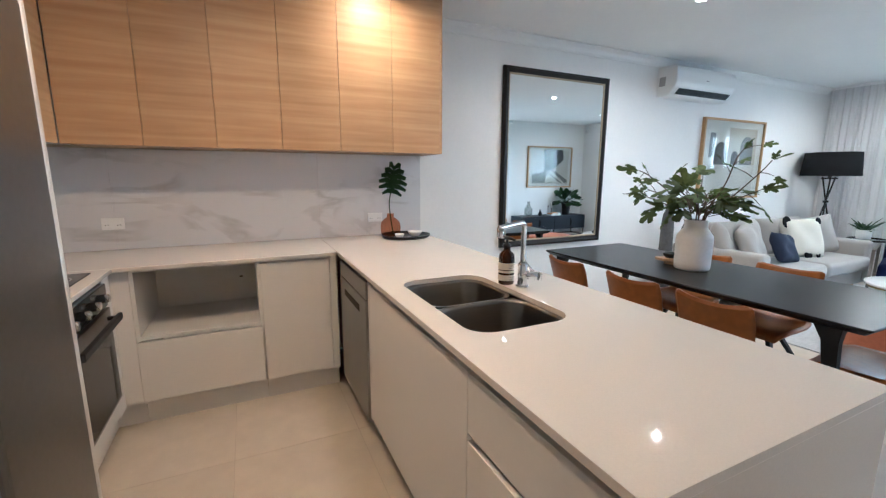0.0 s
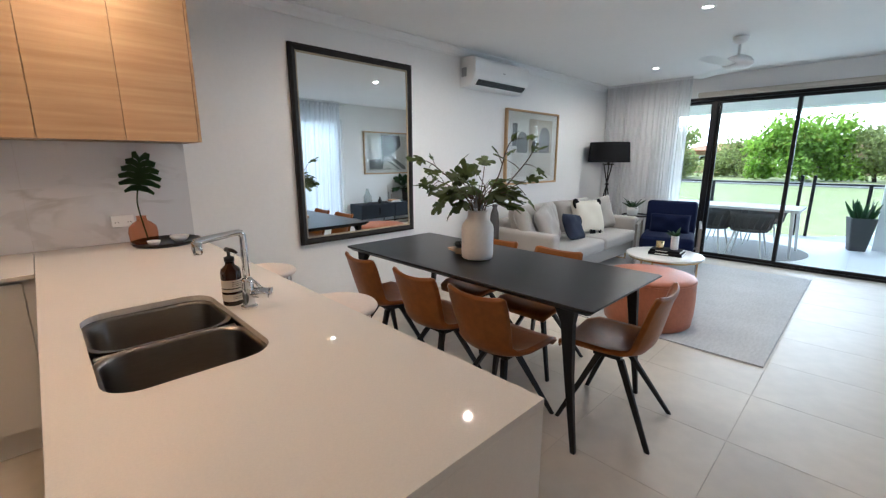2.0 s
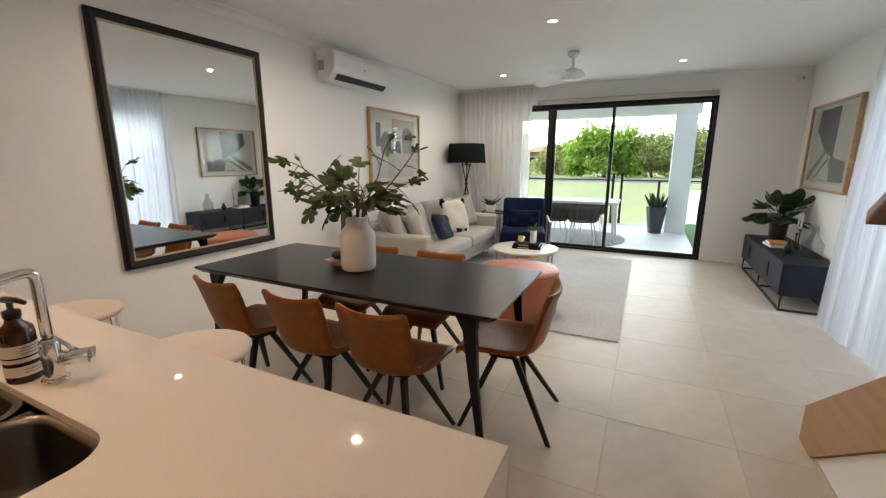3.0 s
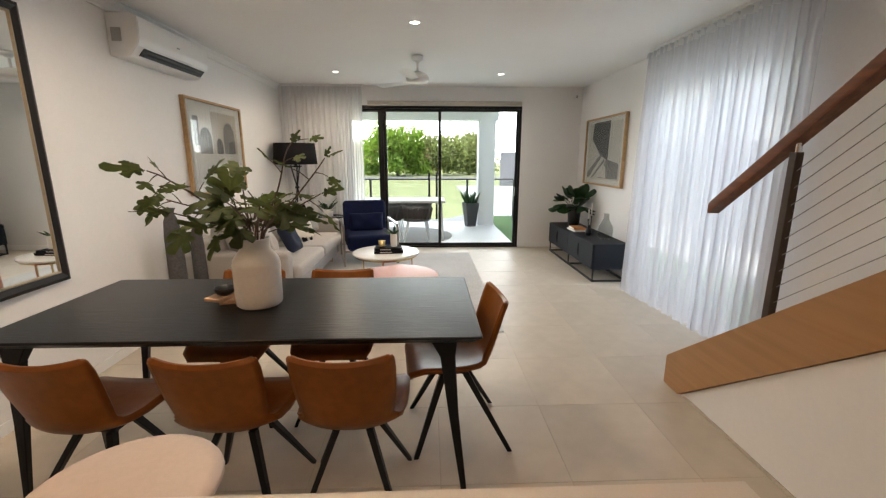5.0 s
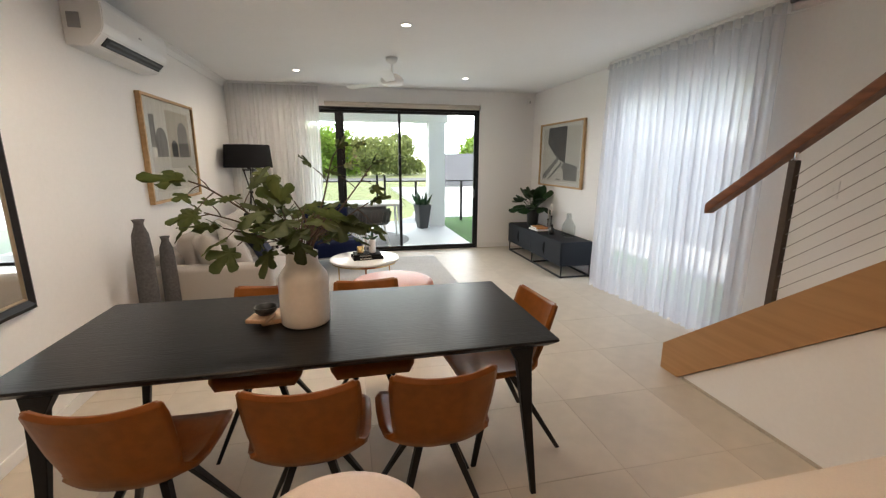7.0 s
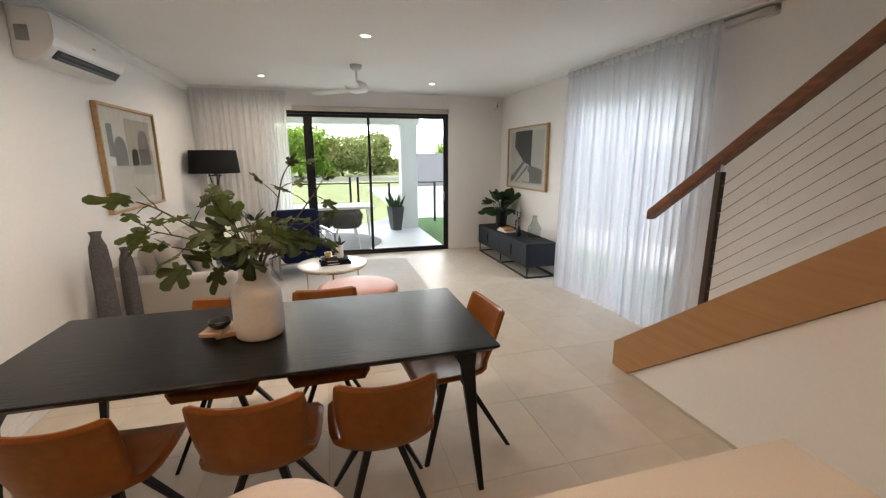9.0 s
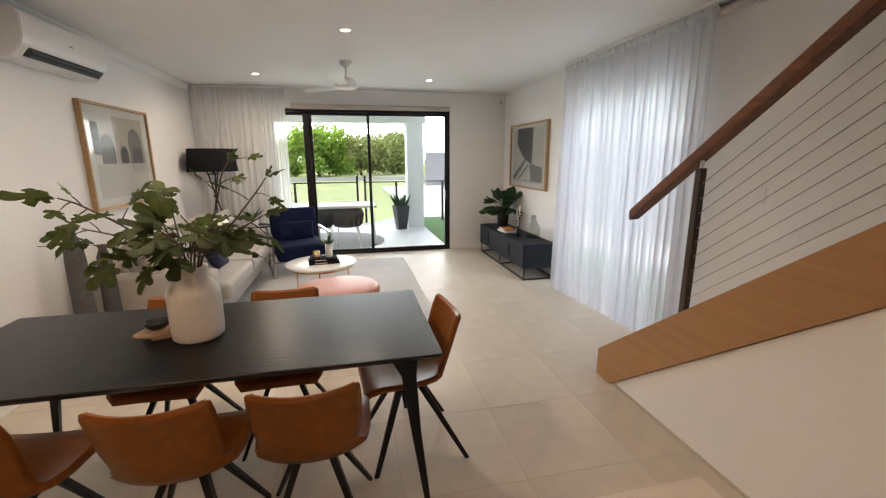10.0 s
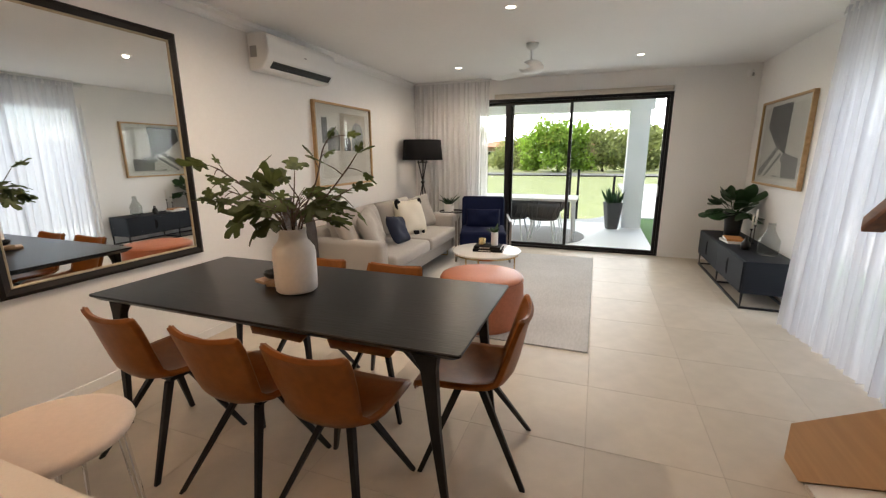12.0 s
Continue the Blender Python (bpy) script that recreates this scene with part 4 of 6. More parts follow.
def bar_stools():
    s = thing("bar_stool", 1.565, 1.478, 0, 10, "round-topped blush bar stool with thin metal legs", "stool", "stools at the island")
    part("seat", lathe([(0, 0.735), (0.16, 0.735), (0.182, 0.742), (0.188, 0.753), (0.183, 0.763), (0.16, 0.769), (0, 0.771)], 40, 1.0, 1.03), STOOLSEAT, s, "blush upholstered round seat", True)
    for k in range(4):
        a = radians(45 + 90 * k)
        for d in (-0.12, 0.12):
            top = (0.155 * math.cos(a + d * 2.4), 0.155 * math.sin(a + d * 2.4), 0.737)
            foot = (0.20 * math.cos(a), 0.20 * math.sin(a), 0.006)
            part("leg", tube([top, foot], 0.0055, 8), CHROME, s, "thin satin metal hairpin rod")
    ring = [(0.19 * math.cos(radians(t)), 0.19 * math.sin(radians(t)), 0.20) for t in range(0, 361, 15)]
    part("foot_ring", tube(ring, 0.005, 8, cap=False), CHROME, s, smooth=True)
    copy_thing(s, pose(1.56, 2.32, 0, 0, 0, 40))


def table_vase():
    v = tagged(link("ceramic_vase", lathe([(0, 0), (0.10, 0), (0.109, 0.008), (0.112, 0.05), (0.113, 0.20), (0.108, 0.225), (0.090, 0.25), (0.075, 0.268), (0.071, 0.285), (0.070, 0.318), (0.073, 0.324),
                                            (0.068, 0.325), (0.062, 0.315), (0.062, 0.27), (0.09, 0.22), (0.10, 0.1), (0.09, 0.02), (0, 0.015)], 56, 0.95, 0.95), VASEWHITE, None, True, pose(2.737, 1.643, 0.7625)),
               "matt white ceramic bottle vase on the dining table", "vase")


def fig_leaf(seed, size):
    """A five-lobed leaf in the x-y plane, stalk at the origin, tip along +y."""
    rnd = random.Random(seed)
    out = []
    lobes = [(-118, 0.50), (-62, 0.78), (-4, 1.0), (58, 0.80), (116, 0.52)]
    for i, (a, r) in enumerate(lobes):
        a += rnd.uniform(-7, 7)
        r *= rnd.uniform(0.9, 1.1)
        for da, rr in ((-22, 0.62), (-18, 0.86), (-8, 1.0), (8, 1.0), (18, 0.86), (22, 0.62)):
            out.append((a + da, r * rr))
        if i < 4:
            out.append((a + 29, 0.40))
    bm = bmesh.new()
    c = bm.verts.new((0, 0.05 * size, 0))
    ring = []
    mid = []
    for a, r in out:
        x, y = math.sin(radians(a)) * r * size * 0.62, 0.30 * size + math.cos(radians(a)) * r * size * 0.62
        drop = -0.16 * (x * x + (y - 0.3 * size) ** 2) / size + rnd.uniform(-0.012, 0.012) * size * 4
        ring.append(bm.verts.new((x, y, drop)))
        mid.append(bm.verts.new((x * 0.5, 0.22 * size + (y - 0.22 * size) * 0.5, drop * 0.25 + 0.02 * size * math.sin(a * 0.1))))
    hub = bm.verts.new((0, 0.24 * size, 0.01 * size))
    for k in range(len(ring) - 1):
        bm.faces.new((mid[k], mid[k + 1], ring[k + 1], ring[k]))
        bm.faces.new((hub, mid[k + 1], mid[k]))
    bm.faces.new((hub, mid[0], c))
    bm.faces.new((hub, c, mid[-1]))
    bm.faces.new((c, mid[0], ring[0]))
    bm.faces.new((c, ring[-1], mid[-1]))
    return bm


def leaf_pose(at, way, roll, tilt=0.0):
    """Points a leaf's +y along way."""
    y = Vector(way).normalized()
    ref = Vector((0, 0, 1)) if abs(y.z) < 0.92 else Vector((1, 0, 0))
    x = y.cross(ref).normalized()
    z = x.cross(y)
    m = Matrix((x, y, z)).transposed().to_4x4()
    return Matrix.Translation(at) @ m @ pose(0, 0, 0, tilt, roll, 0)


def fig_branches():
    b = thing("fig_branches", 2.737, 1.643, 1.085, 0, "leafy green fig branches arranged in the white vase", "plant")
    rnd = random.Random(7)
    kinds = [part("leaf", fig_leaf(s, 0.168), LEAF, b, smooth=True, m=pose(0, 0, 0)) for s in range(5)]
    used = set()

    def leaf(at, way, size, roll=None, tilt=None):
        k = rnd.randrange(5)
        r = rnd.uniform(-40, 40) if roll is None else roll
        m = leaf_pose(at, way, r, rnd.uniform(-30, 10) if tilt is None else tilt) @ Matrix.Diagonal((size, size, size, 1))
        if k not in used:
            used.add(k)
            kinds[k].matrix_basis = m
        else:
            share("leaf", kinds[k], b, m)

    def stem(pts, r0, r1):
        part("stem", tube(bend(pts, 5), r0, 7, r1), STEM, b, smooth=True)

    main = [
        [(0.0, 0.01, -0.26), (0.0, 0.05, 0.0), (-0.04, 0.17, 0.16), (-0.09, 0.31, 0.28), (-0.11, 0.375, 0.315)],
        [(0.01, 0.0, -0.26), (0.0, 0.05, 0.02), (0.0, 0.22, 0.13), (-0.03, 0.36, 0.185)],
        [(0.0, -0.01, -0.26), (0.02, -0.03, 0.02), (0.08, -0.10, 0.22), (0.10, -0.14, 0.38), (0.11, -0.17, 0.44)],
        [(0.0, -0.02, -0.26), (0.03, -0.04, 0.02), (0.08, -0.16, 0.16), (0.12, -0.27, 0.30), (0.13, -0.32, 0.37)],
        [(0.0, -0.02, -0.26), (0.0, -0.05, 0.03), (0.04, -0.18, 0.13), (0.09, -0.30, 0.20)],
        [(0.0, 0.0, -0.26), (-0.03, 0.02, 0.02), (-0.05, 0.04, 0.12), (-0.04, 0.06, 0.19)],
        [(0.0, 0.0, -0.26), (0.04, 0.03, 0.02), (0.13, 0.08, 0.15), (0.20, 0.12, 0.28)],
        [(0.0, 0.0, -0.26), (-0.03, -0.03, 0.02), (-0.13, -0.08, 0.11), (-0.20, -0.12, 0.17)],
        [(0.0, 0.0, -0.26), (-0.03, 0.05, 0.02), (-0.12, 0.16, 0.10), (-0.16, 0.26, 0.14)],
        [(0.0, 0.0, -0.26), (0.02, 0.0, 0.02), (0.05, -0.02, 0.13), (0.03, 0.02, 0.22)],
    ]
    for i, pts in enumerate(main):
        stem(pts, 0.0055, 0.0028)
        end = Vector(pts[-1])
        way = (end - Vector(pts[-2])).normalized()
        leaf(end, way + Vector((0, 0, -0.1)), (1.0, 0.95, 0.5, 0.65, 0.75)[i] if i < 5 else 1.0)
        leaf(end, way + Vector((rnd.uniform(-0.5, 0.5), rnd.uniform(-0.5, 0.5), 0.3)), 0.42)
    # side twigs with their leaves
    twigs = [
        ((-0.10, 0.34, 0.297), (0.02, 0.05, -0.03), 0.5), ((-0.09, 0.31, 0.28), (0.0, 0.03, 0.04), 0.4), ((-0.085, 0.30, 0.268), (-0.05, 0.05, -0.06), 0.6),
        ((-0.055, 0.21, 0.196), (0.02, -0.03, 0.07), 0.9), ((-0.045, 0.19, 0.178), (-0.07, 0.03, 0.06), 0.85), ((0.0, 0.22, 0.13), (0.03, 0.08, -0.06), 0.95),
        ((0.0, 0.17, 0.10), (-0.06, 0.07, -0.05), 1.0), ((-0.026, 0.34, 0.178), (0.02, 0.08, -0.03), 0.8), ((-0.017, 0.30, 0.163), (-0.03, 0.02, 0.05), 0.45),
        ((0.09, -0.12, 0.30), (0.03, 0.06, 0.06), 0.6), ((0.09, -0.13, 0.34), (-0.04, -0.06, 0.03), 0.5), ((0.11, -0.17, 0.44), (0.05, -0.07, 0.02), 0.5),
        ((0.11, -0.24, 0.27), (-0.04, 0.06, 0.05), 0.7), ((0.12, -0.27, 0.30), (0.05, -0.05, -0.02), 0.6), ((0.07, -0.25, 0.17), (0.02, -0.06, -0.06), 0.8),
    ]
    for at, off, size in twigs:
        at, off = Vector(at), Vector(off)
        stem([at, at + off * 0.5 + Vector((0, 0, 0.005)), at + off], 0.0028, 0.0018)
        leaf(at + off, off, size)
    for k in range(50):
        a = rnd.uniform(0, 2 * math.pi)
        rr = rnd.uniform(0.06, 0.24)
        z = rnd.uniform(0.04, 0.21)
        out = Vector((math.cos(a), math.sin(a), 0))
        base = out * rr * 0.3 + Vector((0, 0, z * 0.55))
        tip = out * rr + Vector((0, 0, z))
        stem([base, (base + tip) / 2 + Vector((0, 0, 0.01)), tip], 0.0026, 0.0016)
        leaf(tip, out + Vector((0, 0, rnd.uniform(-0.5, 0.35))), rnd.uniform(0.65, 1.1))


def board_and_bowl():
    c = tagged(link("serving_board", box(-0.075, 0.075, -0.055, 0.055, 0, 0.022, 0.004), BOARD, None, False, pose(2.80, 1.80, 0.7625, 0, 0, 20)), "small pale timber serving board on the table", "board")
    d = tagged(link("serving_board", box(-0.055, 0.055, -0.045, 0.045, 0, 0.018, 0.004), BOARD, None, False, pose(2.745, 1.835, 0.785, 0, 0, -15)), "small pale timber board stacked on another", "board")
    e = tagged(link("black_bowl", lathe([(0, 0), (0.03, 0), (0.048, 0.018), (0.05, 0.036), (0.046, 0.036), (0.04, 0.018), (0.02, 0.008), (0, 0.008)], 32), BLACKCERAMIC, None, True, pose(2.76, 1.815, 0.8035)), "small glossy black bowl on the boards", "bowl")


def wall_mirror():
    m = thing("wall_mirror", 2.78, NY - 0.002, 1.499, 0, "large rectangular wall mirror in a dark timber frame", "mirror")
    w, h = 0.605, 0.787

    def ring(o, i, y0, y1, lip):
        bm = bmesh.new()
        loops = [(o, 0), (o, y0), (o - (o - i) * 0.45, y1), (i, y1 + lip), (i, 0)]
        rs = []
        for inset, y in ((0, 0.0), (0, -y0), (o * 0.4, -y1), (o, -y1 + lip), (o, 0.0)):
            rs.append([bm.verts.new((x, y, z)) for x, z in ((-w + inset, -h + inset), (w - inset, -h + inset), (w - inset, h - inset), (-w + inset, h - inset))])
        for a, b in zip(rs, rs[1:]):
            for k in range(4):
                bm.faces.new((a[k], a[(k + 1) % 4], b[(k + 1) % 4], b[k]))
        return bm
    part("frame", ring(0.052, 0.0, 0.026, 0.036, 0.012), MIRFRAME, m)
    bm = bmesh.new()
    rs = []
    for inset, y in ((0.052, -0.024), (0.058, -0.026), (0.066, -0.016)):
        rs.append([bm.verts.new((x, y, z)) for x, z in ((-w + inset, -h + inset), (w - inset, -h + inset), (w - inset, h - inset), (-w + inset, h - inset))])
    for a, b in zip(rs, rs[1:]):
        for k in range(4):
            bm.faces.new((a[k], a[(k + 1) % 4], b[(k + 1) % 4], b[k]))
    part("inner_slip", bm, SLIP, m, "thin champagne inner slip")
    part("glass", box(-w + 0.064, w - 0.064, -0.016, -0.010, -h + 0.064, h - 0.064), MIRROR, m, "silvered mirror glass")


def picture(name, x, y, z, rz, w, h, label, shapes, pad, ground):
    p = thing(name, x, y, z, rz, label, "picture")
    f = 0.024
    bm = box(-w / 2, w / 2, -0.042, 0, h / 2 - f, h / 2, 0.002)
    part("frame", bm, FRAMEOAK, p, "light oak frame rail")
    part("frame", box(-w / 2, w / 2, -0.042, 0, -h / 2, -h / 2 + f, 0.002), FRAMEOAK, p, "light oak frame rail")
    part("frame", box(-w / 2, -w / 2 + f, -0.042, 0, -h / 2 + f, h / 2 - f, 0.002), FRAMEOAK, p, "light oak frame rail")
    part("frame", box(w / 2 - f, w / 2, -0.042, 0, -h / 2 + f, h / 2 - f, 0.002), FRAMEOAK, p, "light oak frame rail")
    part("mat_board", box(-w / 2 + f, w / 2 - f, -0.02, -0.004, -h / 2 + f, h / 2 - f), PAPER, p)
    art = part("print", box(-w / 2 + pad, w / 2 - pad, -0.0215, -0.0202, -h / 2 + pad * 0.8, h / 2 - pad * 0.8), ground, p, "abstract printed artwork")
    for k, (pts, mt) in enumerate(shapes):
        part("printed_shape", poly_plate(pts, -0.0222 - 0.0006 * k, 0.0005), mt, art)
    part("glazing", box(-w / 2 + f, w / 2 - f, -0.032, -0.030, -h / 2 + f, h / 2 - f), CLEAR, p, "clear picture glass").visible_shadow = False


def pictures():
    def arch(cx, w, z0, z1, n=10):
        r = w / 2
        return [(cx - r, z0), (cx + r, z0)] + [(cx + r * math.cos(math.pi * k / n), z1 - r + r * math.sin(math.pi * k / n)) for k in range(n + 1)]
    picture("framed_print", 5.477, NY - 0.002, 1.56, 0, 1.19, 0.93, "large oak-framed abstract print of arches above the sofa",
            [([(-0.46, -0.37), (0.46, -0.37), (0.46, -0.06), (-0.46, -0.06)], ART4), ([(-0.10, -0.06), (0.46, -0.06), (0.46, 0.37), (-0.10, 0.37)], ART1),
             (arch(-0.24, 0.24, -0.06, 0.20), ART3), (arch(0.27, 0.26, -0.06, 0.28), ART3), (arch(0.04, 0.14, -0.06, 0.10), ART2), ([(-0.46, 0.02), (-0.36, 0.02), (-0.36, 0.3), (-0.46, 0.3)], ART3)], 0.09, PAPER)
    picture("framed_print", 6.59, SY + 0.002, 1.553, 180, 1.28, 0.93, "large oak-framed abstract charcoal print above the console",
            [([(-0.50, -0.34), (0.50, -0.34), (0.50, -0.20), (0.10, 0.02), (-0.50, 0.38)], ART4), ([(0.50, -0.36), (-0.10, -0.36), (0.12, -0.10), (0.50, -0.16)], ART3),
             ([(0.18, 0.40), (-0.36, 0.40), (-0.40, 0.18), (-0.10, -0.04), (0.16, -0.12)], ART2), ([(-0.14, -0.05), (-0.52, 0.12), (-0.52, -0.30), (0.14, -0.36), (0.12, -0.22)], ART4),
             ([(-0.30, -0.36), (-0.36, -0.36), (0.05, -0.10), (0.08, -0.13)], ART3), ([(-0.44, -0.36), (-0.52, -0.36), (-0.52, -0.30), (-0.05, -0.02), (0.0, -0.05)], ART3)], 0.10, ART4)


def air_conditioner():
    a = thing("air_conditioner", 4.56, NY - 0.002, 2.17, 0, "white wall-mounted split air conditioner unit", "air conditioner")
    bm = bmesh.new()
    prof = [(0, 0.0), (-0.11, 0.0), (-0.14, 0.008), (-0.205, 0.08), (-0.222, 0.13), (-0.225, 0.24), (-0.21, 0.275), (-0.17, 0.295), (0, 0.295)]
    ends = [[bm.verts.new((x, y, z)) for y, z in prof] for x in (-0.48, 0.48)]
    k = len(prof)
    for j in range(k):
        bm.faces.new((ends[0][j], ends[0][(j + 1) % k], ends[1][(j + 1) % k], ends[1][j]))
    bm.faces.new(ends[0]), bm.faces.new(ends[1])
    bmesh.ops.bevel(bm, geom=list(bm.edges), offset=0.006, segments=2, affect="EDGES")
    part("casing", bm, PLASTIC, a)
    part("outlet", box(-0.40, 0.44, -0.036, 0.030, -0.0025, 0.0025), DARK, a, "dark air outlet slot", m=pose(0, -0.1745, 0.0425, -48))
    for k in range(2):
        part("louvre", box(-0.40, 0.40, -0.007, 0.007, -0.0012, 0.0012), BLACKMETAL, a, "dark louvre blade", m=pose(0.02, -0.173 - 0.022 * k, 0.026 + 0.024 * k, -70))
    part("end_cap", box(-0.484, -0.4805, -0.10, -0.03, 0.10, 0.19, 0.002), GREYPLASTIC, a, "grey end cap detail")
    part("display", box(-0.02, 0.02, -0.2275, -0.2255, 0.16, 0.17), GREYPLASTIC, a)


# ---- living ----
def rug():
    bm = box(4.08, 7.12, 0.18, 2.45, 0.0005, 0.012, 0.004, 1)
    tagged(link("area_rug", bm, RUG), "pale grey woven area rug with mottled pile", "rug")


def sofa():
    s = thing("sofa", 5.60, 2.55, 0, 0, "oatmeal linen two-seater sofa on metal sled legs", "sofa")
    part("base", box(-1.12, 1.12, -0.44, 0.46, 0.13, 0.30, 0.02, 3), SOFA, s, smooth=True)
    for sx in (-1, 1):
        part("armrest", box(sx * 1.06 - 0.085, sx * 1.06 + 0.085, -0.46, 0.48, 0.14, 0.625, 0.045, 5), SOFA, s, smooth=True)
        part("seat_cushion", box(sx * 0.485 - 0.478, sx * 0.485 + 0.478, -0.52, 0.26, 0.30, 0.455, 0.05, 5), SOFA, s, smooth=True)
    part("backrest", box(-1.0, 1.0, 0.28, 0.50, 0.20, 0.70, 0.05, 4), SOFA, s, smooth=True)
    for sx in (-1, 1):
        part("back_cushion", cushion_mesh(0.94, 0.46, 0.30, 3 + sx), SOFA, s, smooth=True, m=pose(sx * 0.48, 0.20, 0.64, -14))
        bm = tube([(sx * 1.02, -0.36, 0.13), (sx * 1.02, -0.36, 0.012), (sx * 1.02, 0.36, 0.012), (sx * 1.02, 0.36, 0.13)], 0.017, square=True)
        part("leg", bm, GOLD, s, "brushed metal sled leg")
    for nm, x, y, z, w, h, d, m, rot, lb in (
            ("scatter_cushion", 4.72, 2.62, 0.64, 0.50, 0.48, 0.17, CUSHION, (-22, 8, 30), "stone linen scatter cushion on the sofa"),
            ("scatter_cushion", 4.98, 2.48, 0.64, 0.50, 0.48, 0.17, CUSHION, (-24, -10, 20), "pale linen scatter cushion leaning on another"),
            ("scatter_cushion", 5.34, 2.34, 0.60, 0.40, 0.34, 0.14, NAVYLINEN, (-26, 8, 5), "small navy blue scatter cushion"),
            ("scatter_cushion", 6.42, 2.55, 0.65, 0.46, 0.46, 0.16, CUSHION, (-16, -12, -35), "stone linen scatter cushion at the sofa arm")):
        tagged(link(nm, cushion_mesh(w, h, d, int(x * 10)), m, None, True, pose(x, y, z, *rot)), lb, "cushion", "cushions on the sofa")
    c = thing("scatter_cushion", 5.90, 2.44, 0.66, -22, "cream scatter cushion with black painted corners", "cushion", "cushions on the sofa")
    part("cover", cushion_mesh(0.48, 0.46, 0.16, 9), CREAM, c, smooth=True, m=pose(0, 0, 0, -18))
    for u, v, r in ((-0.20, 0.18, 0.055), (-0.20, -0.05, 0.055), (0.0, -0.20, 0.05), (0.12, -0.20, 0.03), (0.18, 0.19, 0.035)):
        puff = max(0.0, (1 - (u / 0.24) ** 4) * (1 - (v / 0.23) ** 4)) ** 0.55
        part("black_patch", lathe([(0, 0.0), (r * 0.7, 0.006), (r, 0.0), (0, -0.012)], 14, 1.0, 1.3), BLACKFABRIC, c, "black dyed patch", True, pose(0, 0, 0, -18) @ pose(u, -0.08 * puff - 0.002, v, 90))


def floor_lamp():
    l = thing("floor_lamp", 7.09, 2.76, 0, 20, "black tripod floor lamp with a large drum shade", "lamp")
    part("shade", lathe([(0.31, 1.37), (0.285, 1.67), (0.282, 1.67), (0.307, 1.37), (0.31, 1.37)], 48), BLACKFABRIC, l, "black fabric drum shade", True)
    for k in range(3):
        a = radians(120 * k + 10)
        foot = (0.24 * math.cos(a), 0.24 * math.sin(a), 0.0)
        top = (-0.075 * math.cos(a), -0.075 * math.sin(a), 1.36)
        part("leg", tube([foot, top], 0.009, 10), BLACKMETAL, l)
    part("crossing_collar", lathe([(0, 1.02), (0.03, 1.02), (0.03, 1.05), (0, 1.05)], 16), BLACKMETAL, l)
    part("lamp_holder", lathe([(0, 1.33), (0.085, 1.33), (0.085, 1.345), (0.02, 1.35), (0.02, 1.45), (0, 1.45)], 20), BLACKMETAL, l)


def side_table():
    t = thing("side_table", 7.16, 2.30, 0, 0, "small round metal side table behind the sofa arm", "side table")
    part("tabletop", lathe([(0, 0.575), (0.19, 0.575), (0.195, 0.58), (0.195, 0.588), (0.19, 0.592), (0, 0.592)], 40), CLEAR, t, "thin glass top", True)
    part("rim", lathe([(0.192, 0.574), (0.199, 0.574), (0.199, 0.594), (0.192, 0.594), (0.192, 0.574)], 40), BLACKMETAL, t)
    for k in range(3):
        a = radians(30 + 120 * k)
        part("leg", tube([(0.19 * math.cos(a), 0.19 * math.sin(a), 0.575), (0.19 * math.cos(a), 0.19 * math.sin(a), 0.0)], 0.007, 8), CHROME, t)
    p = thing("potted_plant", 7.10, 2.33, 0.5945, 0, "small leafy plant in a white ceramic pot", "plant")
    part("pot", lathe([(0, 0), (0.06, 0), (0.072, 0.01), (0.078, 0.115), (0.072, 0.115), (0.068, 0.095), (0, 0.095)], 32), VASEWHITE, p, "white ceramic pot", True)
    rnd = random.Random(3)
    for k in range(26):
        a = rnd.uniform(0, 6.28)
        L = rnd.uniform(0.12, 0.24)
        el = rnd.uniform(0.3, 1.2)
        m = leaf_pose((0.015 * math.cos(a), 0.015 * math.sin(a), 0.09), (math.cos(a) * math.cos(el), math.sin(a) * math.cos(el), math.sin(el)), rnd.uniform(-30, 30))
        part("leaf", blade(L, 0.032, 0.35), LEAFDARK, p, smooth=True, m=m)


def blade(length, width, droop, n=6):
    """A pointed strap leaf along +y."""
    bm = bmesh.new()
    rows = []
    for k in range(n + 1):
        t = k / n
        w = width * (math.sin(math.pi * min(0.98, 0.12 + 0.88 * t)) ** 0.8) / 2 + 0.0005
        y, z = length * (t - 0.12 * droop * t * t), -droop * length * t * t * 0.6
        rows.append([bm.verts.new((-w, y, z)), bm.verts.new((0, y, z - 0.18 * w)), bm.verts.new((w, y, z))])
    for a, b in zip(rows, rows[1:]):
        for j in range(2):
            bm.faces.new((a[j], a[j + 1], b[j + 1], b[j]))
    return bm


def round_leaf(length, width):
    bm = bmesh.new()
    n = 14
    c = bm.verts.new((0, length * 0.45, -0.01))
    ring = []
    for k in range(n):
        a = 2 * math.pi * k / n
        r = 1 + 0.05 * math.sin(3 * a)
        ring.append(bm.verts.new((width / 2 * math.sin(a) * r, length * 0.5 - length * 0.5 * math.cos(a) * r, 0.012 * math.cos(2 * a) - 0.1 * length * (1 - math.cos(a)) ** 2 * 0.25)))
    for k in range(n):
        bm.faces.new((c, ring[k], ring[(k + 1) % n]))
    return bm


